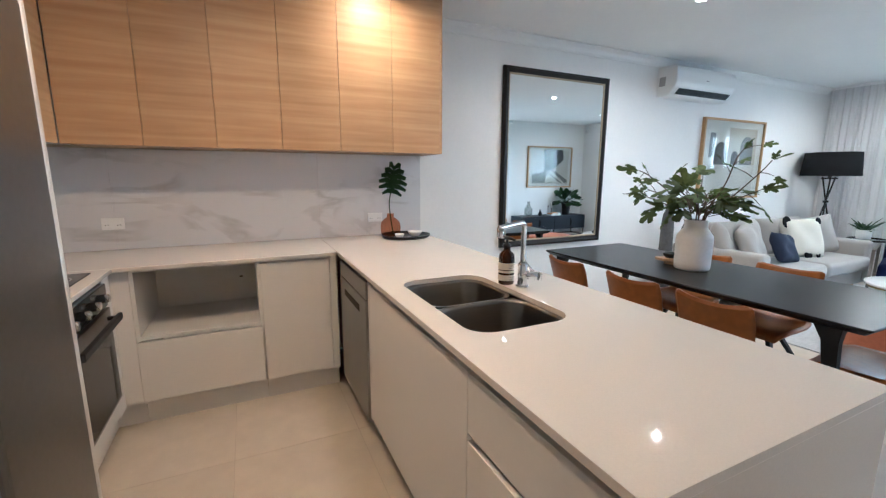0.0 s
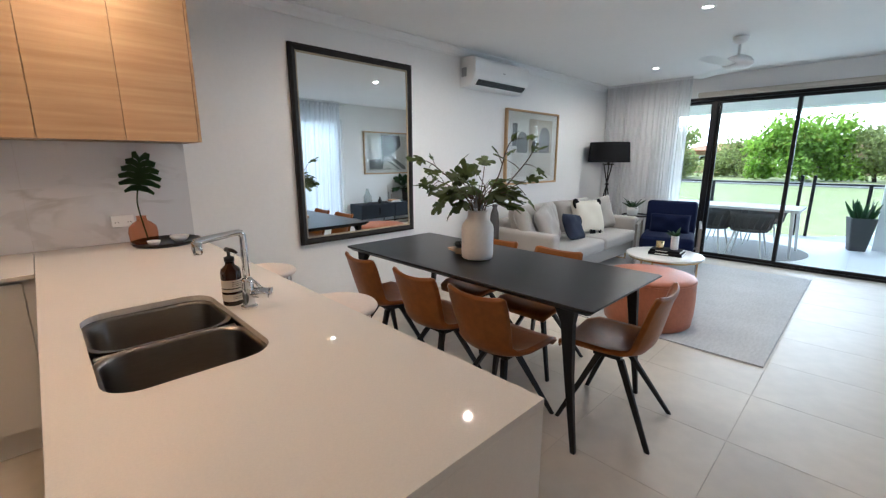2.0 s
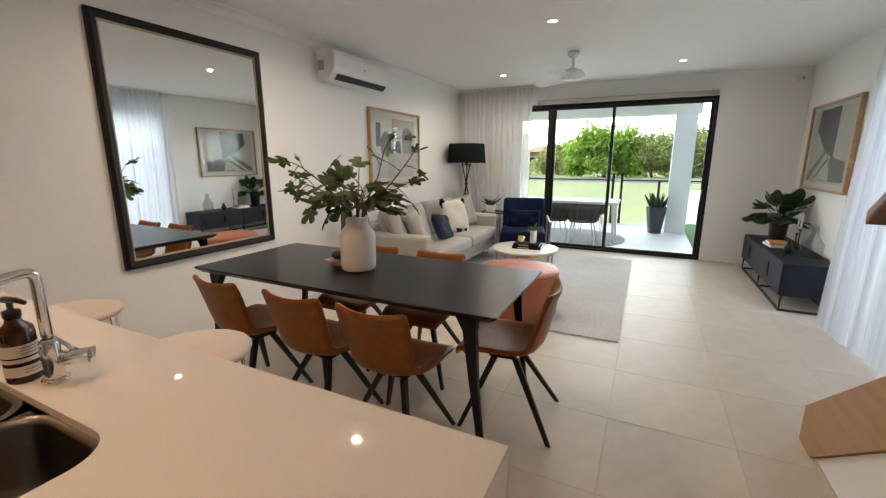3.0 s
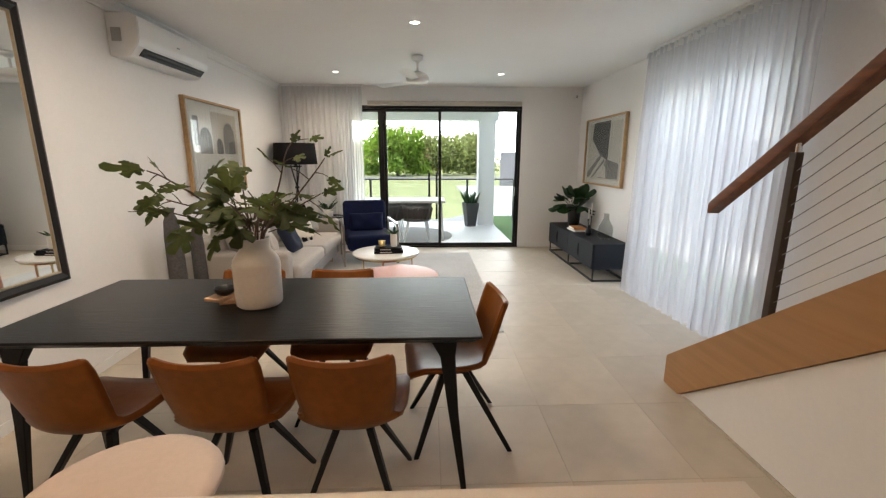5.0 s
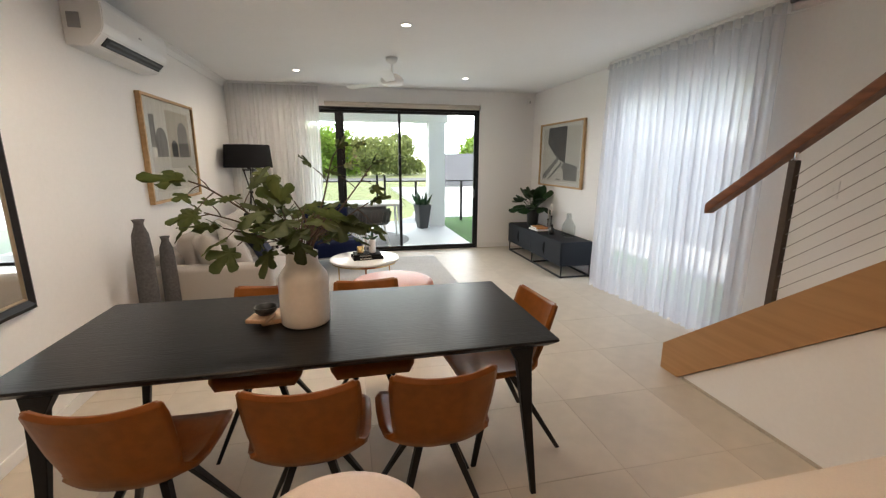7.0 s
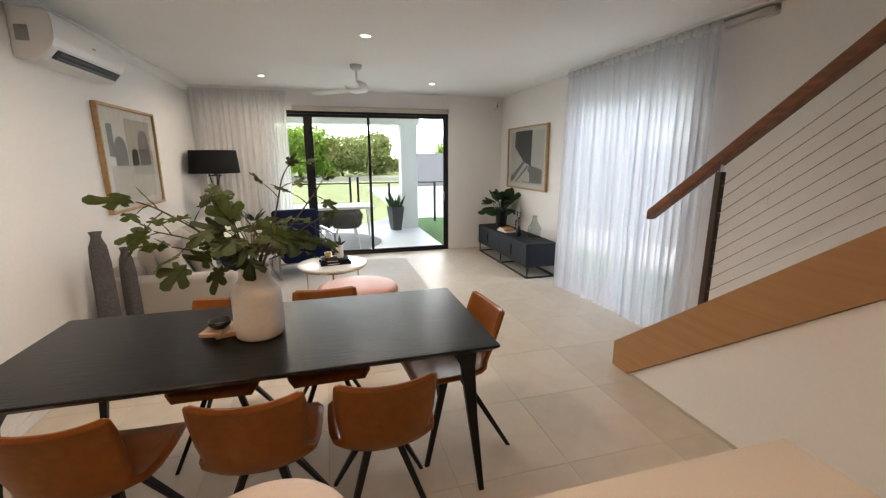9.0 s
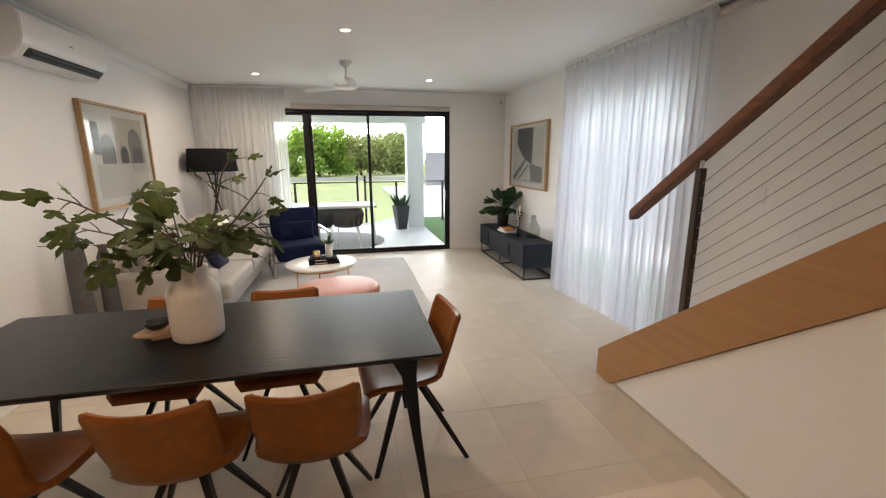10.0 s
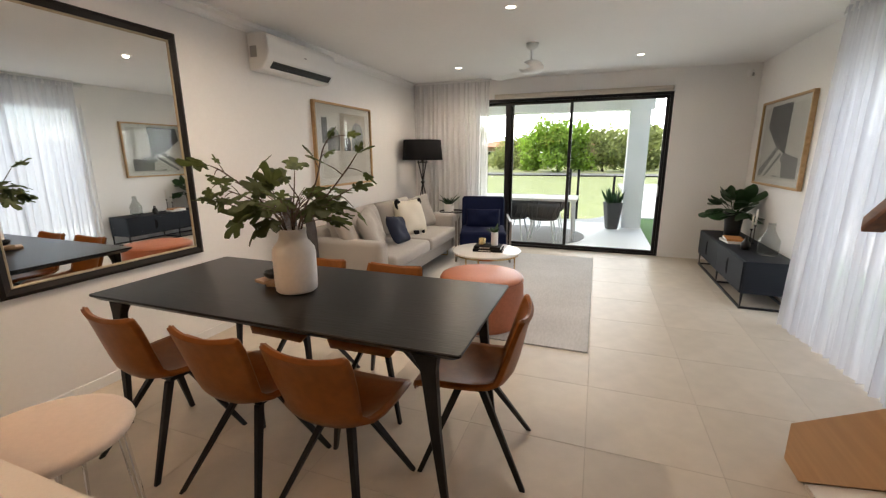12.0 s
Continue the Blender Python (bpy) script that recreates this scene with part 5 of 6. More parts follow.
def armchair():
    c = thing("armchair", 6.78, 1.70, 0, -75, "navy blue velvet armchair with slim metal frame arms", "armchair")
    # forward is -y before the turn; here forward = local -y
    part("seat_cushion", box(-0.315, 0.315, -0.43, 0.26, 0.22, 0.43, 0.05, 5), NAVY, c, smooth=True)
    part("backrest", box(-0.315, 0.315, -0.07, 0.07, 0.0, 0.52, 0.05, 5), NAVY, c, smooth=True, m=pose(0, 0.24, 0.33, -13))
    part("lumbar_cushion", cushion_mesh(0.50, 0.28, 0.12, 4), NAVY, c, smooth=True, m=pose(0, 0.10, 0.54, -13))
    for sx in (-1, 1):
        pts = [(sx * 0.365, -0.40, 0.015), (sx * 0.365, -0.40, 0.565), (sx * 0.365, 0.34, 0.565), (sx * 0.365, 0.34, 0.015), (sx * 0.365, -0.40, 0.015)]
        part("arm_frame", tube(pts, 0.019, square=True), ARMMETAL, c, "satin metal loop arm")
    part("cross_rail", box(-0.365, 0.365, -0.35, -0.33, 0.195, 0.218), ARMMETAL, c)
    part("cross_rail", box(-0.365, 0.365, 0.20, 0.22, 0.195, 0.218), ARMMETAL, c)


def coffee_table():
    t = thing("coffee_table", 5.41, 1.30, 0.0125, 0, "round white marble coffee table on a gold frame", "coffee table")
    part("tabletop", lathe([(0, 0.385), (0.36, 0.385), (0.372, 0.39), (0.375, 0.40), (0.372, 0.408), (0.36, 0.411), (0, 0.411)], 64), MARBLETOP, t, "white marble top", True)
    for k in range(3):
        a = radians(-60 + 120 * k)
        ca, sa = math.cos(a), math.sin(a)
        pts = [(0.33 * ca, 0.33 * sa, 0.384), (0.33 * ca, 0.33 * sa, 0.01), (0.0, 0.0, 0.01)]
        part("leg", tube(pts, 0.011, square=True), GOLD, t, "gold bar leg")
    part("rim_band", lathe([(0.345, 0.365), (0.352, 0.365), (0.352, 0.3845), (0.345, 0.3845), (0.345, 0.365)], 48), GOLD, t)
    z = 0.4245
    for x, y, w, d, z0, h, r, lb in ((5.39, 1.27, 0.32, 0.22, z, 0.030, -83, "large black hardcover book on the coffee table"), (5.392, 1.272, 0.29, 0.20, z + 0.0305, 0.025, -86, "black hardcover book with white spine print")):
        b = thing("book", x, y, z0, r, lb, "book", "books on the coffee table")
        part("cover", box(-w / 2, w / 2, -d / 2, d / 2, 0, h, 0.002), BLACKFABRIC, b)
        part("pages", box(-w / 2 + 0.004, w / 2 + 0.001, -d / 2 + 0.003, d / 2 + 0.001, 0.004, h - 0.004), PAPER, b)
        part("spine_print", box(-w * 0.3, w * 0.1, -d / 2 - 0.0008, -d / 2 - 0.0002, h * 0.35, h * 0.65), LABEL, b)
        part("spine_print", box(-d * 0.25, d * 0.2, -0.0004, 0.0004, h * 0.35, h * 0.65), LABEL, b, m=pose(-w / 2 - 0.0006, 0, 0, 0, 0, 90))
    zt = z + 0.0565
    tagged(link("candle_tin", lathe([(0, 0), (0.036, 0), (0.037, 0.003), (0.037, 0.075), (0.033, 0.075), (0.033, 0.06), (0, 0.06)], 28), GOLD, None, True, pose(5.37, 1.34, zt)), "small brushed gold candle holder on the books", "candle")
    v = tagged(link("bud_vase", lathe([(0, 0), (0.035, 0), (0.037, 0.004), (0.037, 0.14), (0.032, 0.145), (0.028, 0.14), (0.03, 0.02), (0, 0.02)], 28), VASEWHITE, None, True, pose(5.41, 1.21, zt)), "slim white bud vase on the black books", "vase")
    p = thing("leaf_sprig", 5.41, 1.21, zt + 0.13, 0, "dark leafy sprig in the bud vase", "plant")
    rnd = random.Random(11)
    for k in range(9):
        a = rnd.uniform(0, 6.28)
        m = leaf_pose((0, 0, 0), (math.cos(a) * 0.8, math.sin(a) * 0.8, rnd.uniform(0.15, 1.0)), rnd.uniform(-40, 40))
        part("leaf", blade(rnd.uniform(0.10, 0.19), 0.03, 0.4), LEAFDARK, p, smooth=True, m=m)


def ottoman():
    o = thing("ottoman", 4.42, 1.09, 0.0125, 0, "round terracotta leather ottoman on the rug", "ottoman")
    part("body", lathe([(0, 0), (0.335, 0), (0.35, 0.015), (0.362, 0.12), (0.365, 0.24), (0.36, 0.36), (0.352, 0.385)], 56), TERRA, o, smooth=True)
    part("top_cushion", lathe([(0.352, 0.385), (0.36, 0.40), (0.35, 0.418), (0.31, 0.43), (0.15, 0.437), (0, 0.438)], 56), TERRA, o, smooth=True)
    part("piping", lathe([(0.352, 0.379), (0.360, 0.381), (0.363, 0.386), (0.360, 0.391), (0.352, 0.392)], 56), TERRA, o, smooth=True)


def console():
    c = thing("media_console", 6.41, -1.36, 0, 0, "slate blue-grey media console on a black metal frame", "console")
    part("carcass", box(-0.89, 0.89, -0.21, 0.215, 0.155, 0.465, 0.003), CONSOLE, c)
    for x0, x1, s in ((-0.885, -0.003, 1), (0.003, 0.885, 1)):
        d = part("drawer_front", box(x0, x1, 0.2155, 0.232, 0.16, 0.46, 0.002), CONSOLE, c)
        cx = (x0 + x1) / 2
        # no hole is cut; a raised black plate gives the cut-out's shade
        bm = bmesh.new()
        vs = [bm.verts.new((cx + 0.05 * math.cos(radians(a)), 0.2365, 0.31 + 0.085 * math.sin(radians(a)))) for a in range(-90, 91, 15)]
        bm.faces.new(vs)
        got = bmesh.ops.extrude_face_region(bm, geom=list(bm.faces))
        for g in got["geom"]:
            if isinstance(g, bmesh.types.BMVert):
                g.co.y = 0.2325
        part("handle", bm, PULLSHADE, d, "black half-moon plate painting a shaded cut-out pull")
    for x in (-0.875, 0.0, 0.875):
        pts = [(x, -0.20, 0.155), (x, -0.20, 0.012), (x, 0.205, 0.012), (x, 0.205, 0.155)]
        part("leg", tube(pts, 0.014, square=True), BLACKMETAL, c)
    for y in (-0.20, 0.205):
        part("floor_rail", box(-0.885, 0.885, y - 0.01, y + 0.01, 0.0, 0.02), BLACKMETAL, c)
    zt = 0.4655
    p = thing("potted_plant", 6.93, -1.38, zt, 0, "broad-leaved green plant in a black vase", "plant")
    part("pot", lathe([(0, 0), (0.075, 0), (0.085, 0.03), (0.09, 0.14), (0.10, 0.24), (0.115, 0.29), (0.105, 0.29), (0.092, 0.26), (0, 0.25)], 36), BLACKCERAMIC, p, "glossy black vase", True)
    rnd = random.Random(21)
    for k in range(40):
        a, el = rnd.uniform(0, 6.28), rnd.uniform(0.0, 1.3)
        L = rnd.uniform(0.05, 0.24)
        d = Vector((math.cos(a) * math.cos(el), math.sin(a) * math.cos(el), math.sin(el)))
        tip = Vector((0, 0, 0.26)) + d * L
        if tip.y < -0.13:
            continue
        part("stem", tube([(0.02 * math.cos(a), 0.02 * math.sin(a), 0.25), tip], 0.003, 6), LEAFDARK, p)
        part("leaf", round_leaf(rnd.uniform(0.16, 0.22), rnd.uniform(0.13, 0.17)), LEAFDARK, p, smooth=True, m=leaf_pose(tip, d + Vector((0, 0, -0.35)) + Vector((0, 0.2, 0)), rnd.uniform(-40, 40)))
    for k, (x, h) in enumerate(((6.58, 0.13), (6.48, 0.19))):
        s = thing("candlestick", x, -1.47, zt, 0, "black metal candlestick with a white taper candle", "candlestick", "candlesticks on the console")
        part("holder", lathe([(0, 0), (0.032, 0), (0.032, 0.006), (0.006, 0.01), (0.005, h), (0.013, h + 0.004), (0.013, h + 0.02), (0, h + 0.02)], 20), BLACKMETAL, s, smooth=True)
        part("candle", lathe([(0, h + 0.0205), (0.0105, h + 0.0205), (0.009, h + 0.19), (0, h + 0.195)], 14), WAX, s, "white taper candle", True)
    for k, (w, d, h, m, r) in enumerate(((0.26, 0.19, 0.028, ART4, 5), (0.24, 0.17, 0.024, ORANGE, -4))):
        b = thing("book", 6.50, -1.29, zt + 0.0285 * k + 0.0005, r, "hardcover book with pale cover" if k == 0 else "hardcover book with orange cover", "book", "books on the console")
        part("cover", box(-w / 2, w / 2, -d / 2, d / 2, 0, h, 0.002), m, b)
        part("pages", box(-w / 2 + 0.004, w / 2 + 0.001, -d / 2 + 0.003, d / 2 + 0.001, 0.004, h - 0.004), PAPER, b)
    tagged(link("dark_bottle_vase", lathe([(0, 0), (0.035, 0), (0.045, 0.03), (0.04, 0.07), (0.018, 0.10), (0.016, 0.13), (0.02, 0.135), (0, 0.134)], 28), BLACKCERAMIC, None, True, pose(6.12, -1.30, zt)), "small black bottle vase on the console", "vase")
    tagged(link("glass_vase", lathe([(0, 0), (0.075, 0), (0.09, 0.03), (0.09, 0.15), (0.06, 0.20), (0.035, 0.25), (0.032, 0.32), (0.029, 0.32), (0.031, 0.25), (0.056, 0.2), (0.086, 0.15), (0.086, 0.03), (0, 0.006)], 40), CLEAR, None, True, pose(5.88, -1.42, zt)), "tall clear glass bottle vase on the console", "vase")


def floor_vases():
    for x, y, r, h in ((4.19, 2.90, 0.066, 1.06), (4.40, 2.83, 0.056, 0.90)):
        tagged(link("floor_vase", lathe([(0, 0), (r * 0.92, 0), (r, 0.03), (r * 1.02, h * 0.4), (r * 0.95, h * 0.78), (r * 0.8, h * 0.9), (r * 0.48, h * 0.955), (r * 0.45, h * 0.975), (r * 0.62, h), (r * 0.5, h), (r * 0.38, h * 0.97), (0, h * 0.9)], 40), GREYVASE, None, True, pose(x, y, 0)),
               "tall grey textured floor vase against the wall", "vase", "floor vases")


def ceiling_fan():
    f = thing("ceiling_fan", 5.67, 0.925, CZ, 0, "white three-blade ceiling fan at rest", "ceiling fan")
    part("canopy", lathe([(0, 0), (0.065, 0), (0.06, -0.035), (0.03, -0.06), (0.016, -0.065), (0, -0.065)], 32), PLASTIC, f, smooth=True)
    part("rod", lathe([(0.013, -0.06), (0.013, -0.17)], 16), PLASTIC, f, smooth=True)
    part("motor_housing", lathe([(0, -0.16), (0.05, -0.165), (0.10, -0.19), (0.125, -0.22), (0.125, -0.25), (0.10, -0.275), (0.05, -0.285), (0, -0.287)], 40), PLASTIC, f, smooth=True)
    for k in range(3):
        bm = bmesh.new()
        outline = [(0.09, -0.035), (0.16, -0.055), (0.40, -0.066), (0.60, -0.06), (0.64, -0.03), (0.645, 0.02), (0.60, 0.055), (0.38, 0.06), (0.16, 0.05), (0.09, 0.035)]
        vs = [bm.verts.new((x, y, -0.255 + 0.16 * y)) for x, y in outline]
        bm.faces.new(vs)
        bmesh.ops.solidify(bm, geom=list(bm.faces), thickness=0.007)
        part("blade", bm, PLASTIC, f, "white fan blade", m=pose(0, 0, 0, 0, 0, -72 + 120 * k))


def downlights():
    # fixtures for every entry, the two added kitchen lamps included
    for x, y in DOWNLIGHTS:
        d = thing("downlight", x, y, CZ, 0, "round white recessed ceiling downlight, lit, two of seven added for light", "downlight", "ceiling downlights")
        part("trim_ring", lathe([(0.036, -0.001), (0.036, -0.006), (0.05, -0.006), (0.055, -0.001)], 32), PLASTIC, d, smooth=True)
        part("lens", lathe([(0, -0.003), (0.0355, -0.003)], 24), LAMPGLOW, d, "glowing lamp face")


def sensor():
    s = thing("motion_detector", EX - 0.035, -1.50, 2.415, 135, "small white alarm detector in the wall corner", "detector")
    part("casing", box(-0.035, 0.035, -0.03, 0.03, -0.05, 0.05, 0.012, 3), PLASTIC, s)
    part("lens_window", box(-0.022, 0.022, 0.0302, 0.033, -0.03, 0.01, 0.001), GREYPLASTIC, s)


# ---- curtains, door and window ----
def drape(x0, x1, z0, z1, folds, depth, seed, n=240, flare=0.0, loose=1.0, sweep=0.0):
    """A hanging cloth with pleats; runs along x, folds along y."""
    rnd = random.Random(seed)
    bm = bmesh.new()
    ph = [rnd.uniform(0, 6.28) for _ in range(6)]
    rows = []
    m = 16
    for j in range(m + 1):
        t = j / m
        z = z1 + (z0 - z1) * t
        row = []
        for i in range(n + 1):
            s = i / n
            a = 2 * math.pi * folds * (s + 0.012 * math.sin(9 * s + ph[0]) * loose + 0.006 * math.sin(23 * s + ph[1]))
            amp = depth * (0.55 + 0.45 * math.sin(2.1 * a / folds * 3 + ph[2]) ** 2) * (0.45 + 0.55 * t ** 0.6)
            y = amp * (math.sin(a + 0.5 * math.sin(t * 2.2 + ph[3])) + 0.25 * math.sin(2.3 * a + ph[4] + 2 * t))
            hem = 0.012 * math.sin(a * 0.5 + ph[5]) if j == m else 0
            row.append(bm.verts.new((x0 + (x1 - x0) * s + flare * s * t + 0.3 * amp * math.cos(a), y + sweep * s * s * t, z + hem)))
        rows.append(row)
    for a, b in zip(rows, rows[1:]):
        for i in range(n):
            bm.faces.new((a[i], a[i + 1], b[i + 1], b[i]))
    return bm


def curtains():
    c = thing("sheer_curtain", 0, -1.485, 0, 0, "floor-length white sheer curtain drawn across the window", "curtain")
    part("cloth", drape(3.36, 5.30, 0.012, 2.52, 23, 0.040, 5, 460, -0.14, 1.6, 0.12), VOILE, c, smooth=True)
    part("track", box(3.03, 5.32, -0.02, 0.015, 2.525, 2.549, 0.003), PLASTIC, c)
    part("heading_tape", drape(3.355, 5.305, 2.46, 2.525, 23, 0.042, 5, 460, 0.0, 1.6), VOILE2, c, "gathered heading tape", True)
    k = thing("roller_blind", 0, SY + 0.004, 0, 0, "rolled-up white blind behind the sheer curtain", "blind")
    part("headrail", box(3.05, 5.50, 0.0, 0.012, 2.475, 2.535, 0.002), PLASTIC, k)
    part("roll", tube([(3.06, 0.04, 2.505), (5.49, 0.04, 2.505)], 0.026, 20), PLASTIC, k, smooth=True)
    d = thing("sheer_curtain", EX - 0.12, 0, 0, 90, "white sheer curtain stacked beside the sliding door", "curtain")
    part("cloth", drape(2.27, 3.02, 0.012, 2.52, 9, 0.022, 8, 160), VOILE2, d, smooth=True)
    part("cloth", drape(1.81, 2.28, 0.012, 2.52, 9, 0.040, 12, 160), VOILE2, d, "gathered folds of the curtain", True)
    part("track", box(1.79, 3.06, -0.02, 0.02, 2.521, 2.549, 0.003), PLASTIC, d)


def pane_frame(parent, name, a, b, z0, z1, w, d, m, label="", material=None):
    """One framed leaf from a to b along local x."""
    leaf_ob = part(name, box(a, b, -d / 2, d / 2, z0, z0 + w), material or ALU, parent, label, m=m)
    for q in ((a, b, z1 - w, z1), (a, a + w, z0 + w, z1 - w), (b - w, b, z0 + w, z1 - w)):
        part("stile", box(q[0], q[1], -d / 2, d / 2, q[2], q[3], 0.002), material or ALU, leaf_ob)
    g = part("pane", box(a + w - 0.004, b - w + 0.004, -0.003, 0.003, z0 + w - 0.004, z1 - w + 0.004), GLASS, leaf_ob)
    g.visible_shadow = False
    return leaf_ob


def sliding_door():
    s = tagged(new("door_1"), "black aluminium sliding glass door to the patio", "door", "", "structure")
    s.matrix_basis = pose(EX + 0.06, 0, 0, 0, 0, 90)
    y0, y1, top = -0.68, 2.10, 2.265
    part("frame_head", box(y0, y1, -0.06, 0.06, top - 0.045, top - 0.001, 0.002), ALU, s)
    part("frame_sill", box(y0, y1, -0.06, 0.06, 0.0, 0.03, 0.002), ALU, s)
    part("frame_jamb", box(y0 + 0.001, y0 + 0.04, -0.06, 0.06, 0.03, top - 0.045, 0.002), ALU, s)
    part("frame_jamb", box(y1 - 0.04, y1 - 0.001, -0.06, 0.06, 0.03, top - 0.045, 0.002), ALU, s)
    z0, z1 = 0.031, top - 0.046
    pane_frame(s, "door_leaf", y0 + 0.041, 0.645, z0, z1, 0.042, 0.028, pose(0, 0.032, 0))
    pane_frame(s, "door_leaf", 0.60, 1.56, z0, z1, 0.042, 0.028, pose(0, 0.0, 0))
    pane_frame(s, "door_leaf", 1.56, y1 - 0.041, z0, z1, 0.042, 0.028, pose(0, -0.032, 0))
    part("interlock", box(1.47, 1.555, -0.047, -0.017, z0, z1, 0.002), ALU, s, "wide black interlocking stile")
    h = part("pull_handle", tube(bend([(-0.60, 0.055, 0.86), (-0.60, 0.085, 0.88), (-0.60, 0.09, 0.93), (-0.60, 0.085, 0.98), (-0.60, 0.055, 1.0)], 4), 0.008, 8), GREYPLASTIC, s, "grey curved pull handle", True)
    b = thing("roller_blind", EX - 0.055, 0.54, 2.262, 90, "rolled-up beige blind above the sliding door", "blind")
    part("roll", tube([(-1.20, 0, 0.036), (1.20, 0, 0.036)], 0.03, 24), BLIND, b, smooth=True)
    part("headrail", box(-1.22, 1.22, -0.05, -0.038, 0.0, 0.072, 0.002), PLASTIC, b)
    for sx in (-1, 1):
        part("bracket", box(sx * 1.215 - 0.006, sx * 1.215 + 0.006, -0.05, 0.03, 0.0, 0.07, 0.001), PLASTIC, b)
    part("bottom_bar", box(-1.19, 1.19, 0.028, 0.04, -0.012, 0.008, 0.003), BLIND, b)


def south_window():
    w = tagged(new("window_1"), "tall white-framed glazed door behind the sheer curtain", "window", "", "structure")
    w.matrix_basis = pose(0, SY - 0.075, 0)
    part("frame_head", box(3.59, 5.46, -0.05, 0.05, 2.195, 2.239, 0.002), TRIM, w)
    part("frame_sill", box(3.59, 5.46, -0.05, 0.05, 0.0, 0.03, 0.002), TRIM, w)
    for x in (3.591, 5.419):
        part("frame_jamb", box(x, x + 0.04, -0.05, 0.05, 0.03, 2.195, 0.002), TRIM, w)
    pane_frame(w, "sash", 3.632, 4.55, 0.031, 2.194, 0.045, 0.03, pose(0, 0.018, 0), material=TRIM)
    pane_frame(w, "sash", 4.50, 5.418, 0.031, 2.194, 0.045, 0.03, pose(0, -0.018, 0), material=TRIM)


# ---- stairs ----
SLOPE, STX = 0.775, 3.257


def stairs():
    s = tagged(new("staircase"), "enclosed timber staircase with oak stringer and white side wall", "staircase", "", "structure")
    ang = math.atan(SLOPE)
    top = lambda x: 0.19 + (STX - x) * SLOPE
    bot = lambda x: (3.10 - x) * SLOPE
    xe = -1.5
    part("stringer", poly_plate([(STX, 0.19), (xe, top(xe)), (xe, bot(xe)), (3.10, 0.0), (STX, 0.0)], -0.785, 0.04), STRINGER, s, "oak closed stringer")
    part("side_wall", poly_plate([(3.093, 0.0), (xe, bot(xe)), (xe, 0.0)], -0.772, 0.009 + 0.003), WALL, s, "white plastered wall under the stair")
    part("side_wall", poly_plate([(3.10, 0.0), (xe, bot(xe) - 0.01), (xe, 0.0)], SY + 0.002, 0.02), WALL, s)
    run, rise = 0.2323, 0.18
    for k in range(15):
        x1 = 3.08 - k * run
        part("tread", box(x1 - run - 0.02, x1 + 0.02, SY + 0.025, -0.787, (k + 1) * rise - 0.03, (k + 1) * rise, 0.004), STRINGER, s)
        part("riser", box(x1 - 0.016, x1, SY + 0.025, -0.787, k * rise, (k + 1) * rise - 0.031), WALL, s)
    b = thing("balustrade", 0, -0.785, 0, 0, "timber handrail with steel posts and tension wires", "balustrade")
    rail = lambda x: 1.212 + (3.03 - x) * SLOPE
    bm = bmesh.new()
    secs = []
    for x in (3.06, xe):
        z = rail(x)
        secs.append([bm.verts.new((x + (0.02 if w < 0 and x > 3 else 0.0) * 0, -0.0 + v, z + w)) for v, w in ((-0.033, -0.035), (0.033, -0.035), (0.036, -0.02), (0.036, 0.02), (0.028, 0.032), (-0.028, 0.032), (-0.036, 0.02), (-0.036, -0.02))])
    for j in range(8):
        bm.faces.new((secs[0][j], secs[0][(j + 1) % 8], secs[1][(j + 1) % 8], secs[1][j]))
    bm.faces.new(secs[0]), bm.faces.new(secs[1])
    part("handrail", bm, RAILWOOD, b, "dark red timber handrail")
    for x in (2.585, 1.08, -0.42):
        p = part("post", box(x - 0.018, x + 0.018, -0.018, 0.018, top(x) - 0.01, rail(x) - 0.075, 0.002), STEELPOST, b, "bronze-grey metal post")
        part("saddle", tube([(x, 0, rail(x) - 0.08), (x, 0, rail(x) - 0.036)], 0.011, 12), CHROME, p, "steel saddle pin")
    n = 9
    for k in range(n):
        f = (k + 0.6) / n
        d = 0.03 + f * 0.68
        x0 = 2.585
        za, zb = top(x0) + d, top(xe) + d
        part("wire", tube([(x0, 0, za), (xe, 0, zb)], 0.0020, 6), WIRE, b, "thin steel tension wire")


# first: brightness of the lit fridge door edge, put into a pale colour
LITEDGE = mat("lit_edge_pale", (0.74, 0.73, 0.71), 0.38, 0.35, grain=0.04, scale=40, big=0.02)
STEELPOST = mat("bronze_grey_metal", (0.095, 0.072, 0.06), 0.42, 0.6, grain=0.1, scale=40, big=0.05)


# ---- outside ----
def patio():
    tiled("patio_floor", EX + 0.2, 10.6, -0.68, 5.2, 7.8, -0.68, 0.605, -0.004, PATIO, "pale grey tiled patio floor")
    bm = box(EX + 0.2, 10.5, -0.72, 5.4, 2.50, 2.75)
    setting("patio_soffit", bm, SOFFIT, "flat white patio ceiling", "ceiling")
    bm = box(10.02, 10.38, -0.72, 5.4, 2.27, 2.499)
    box(EX + 0.2, 10.02, 5.2, 5.4, 0, 2.499, bm=bm)
    setting("patio_beam", bm, RENDER, "white rendered beam and side wall of the patio", "beam")
    setting("patio_column", box(10.02, 10.38, -0.66, -0.30, -0.004, 2.269, 0.006), RENDER, "white rendered square patio column", "column")


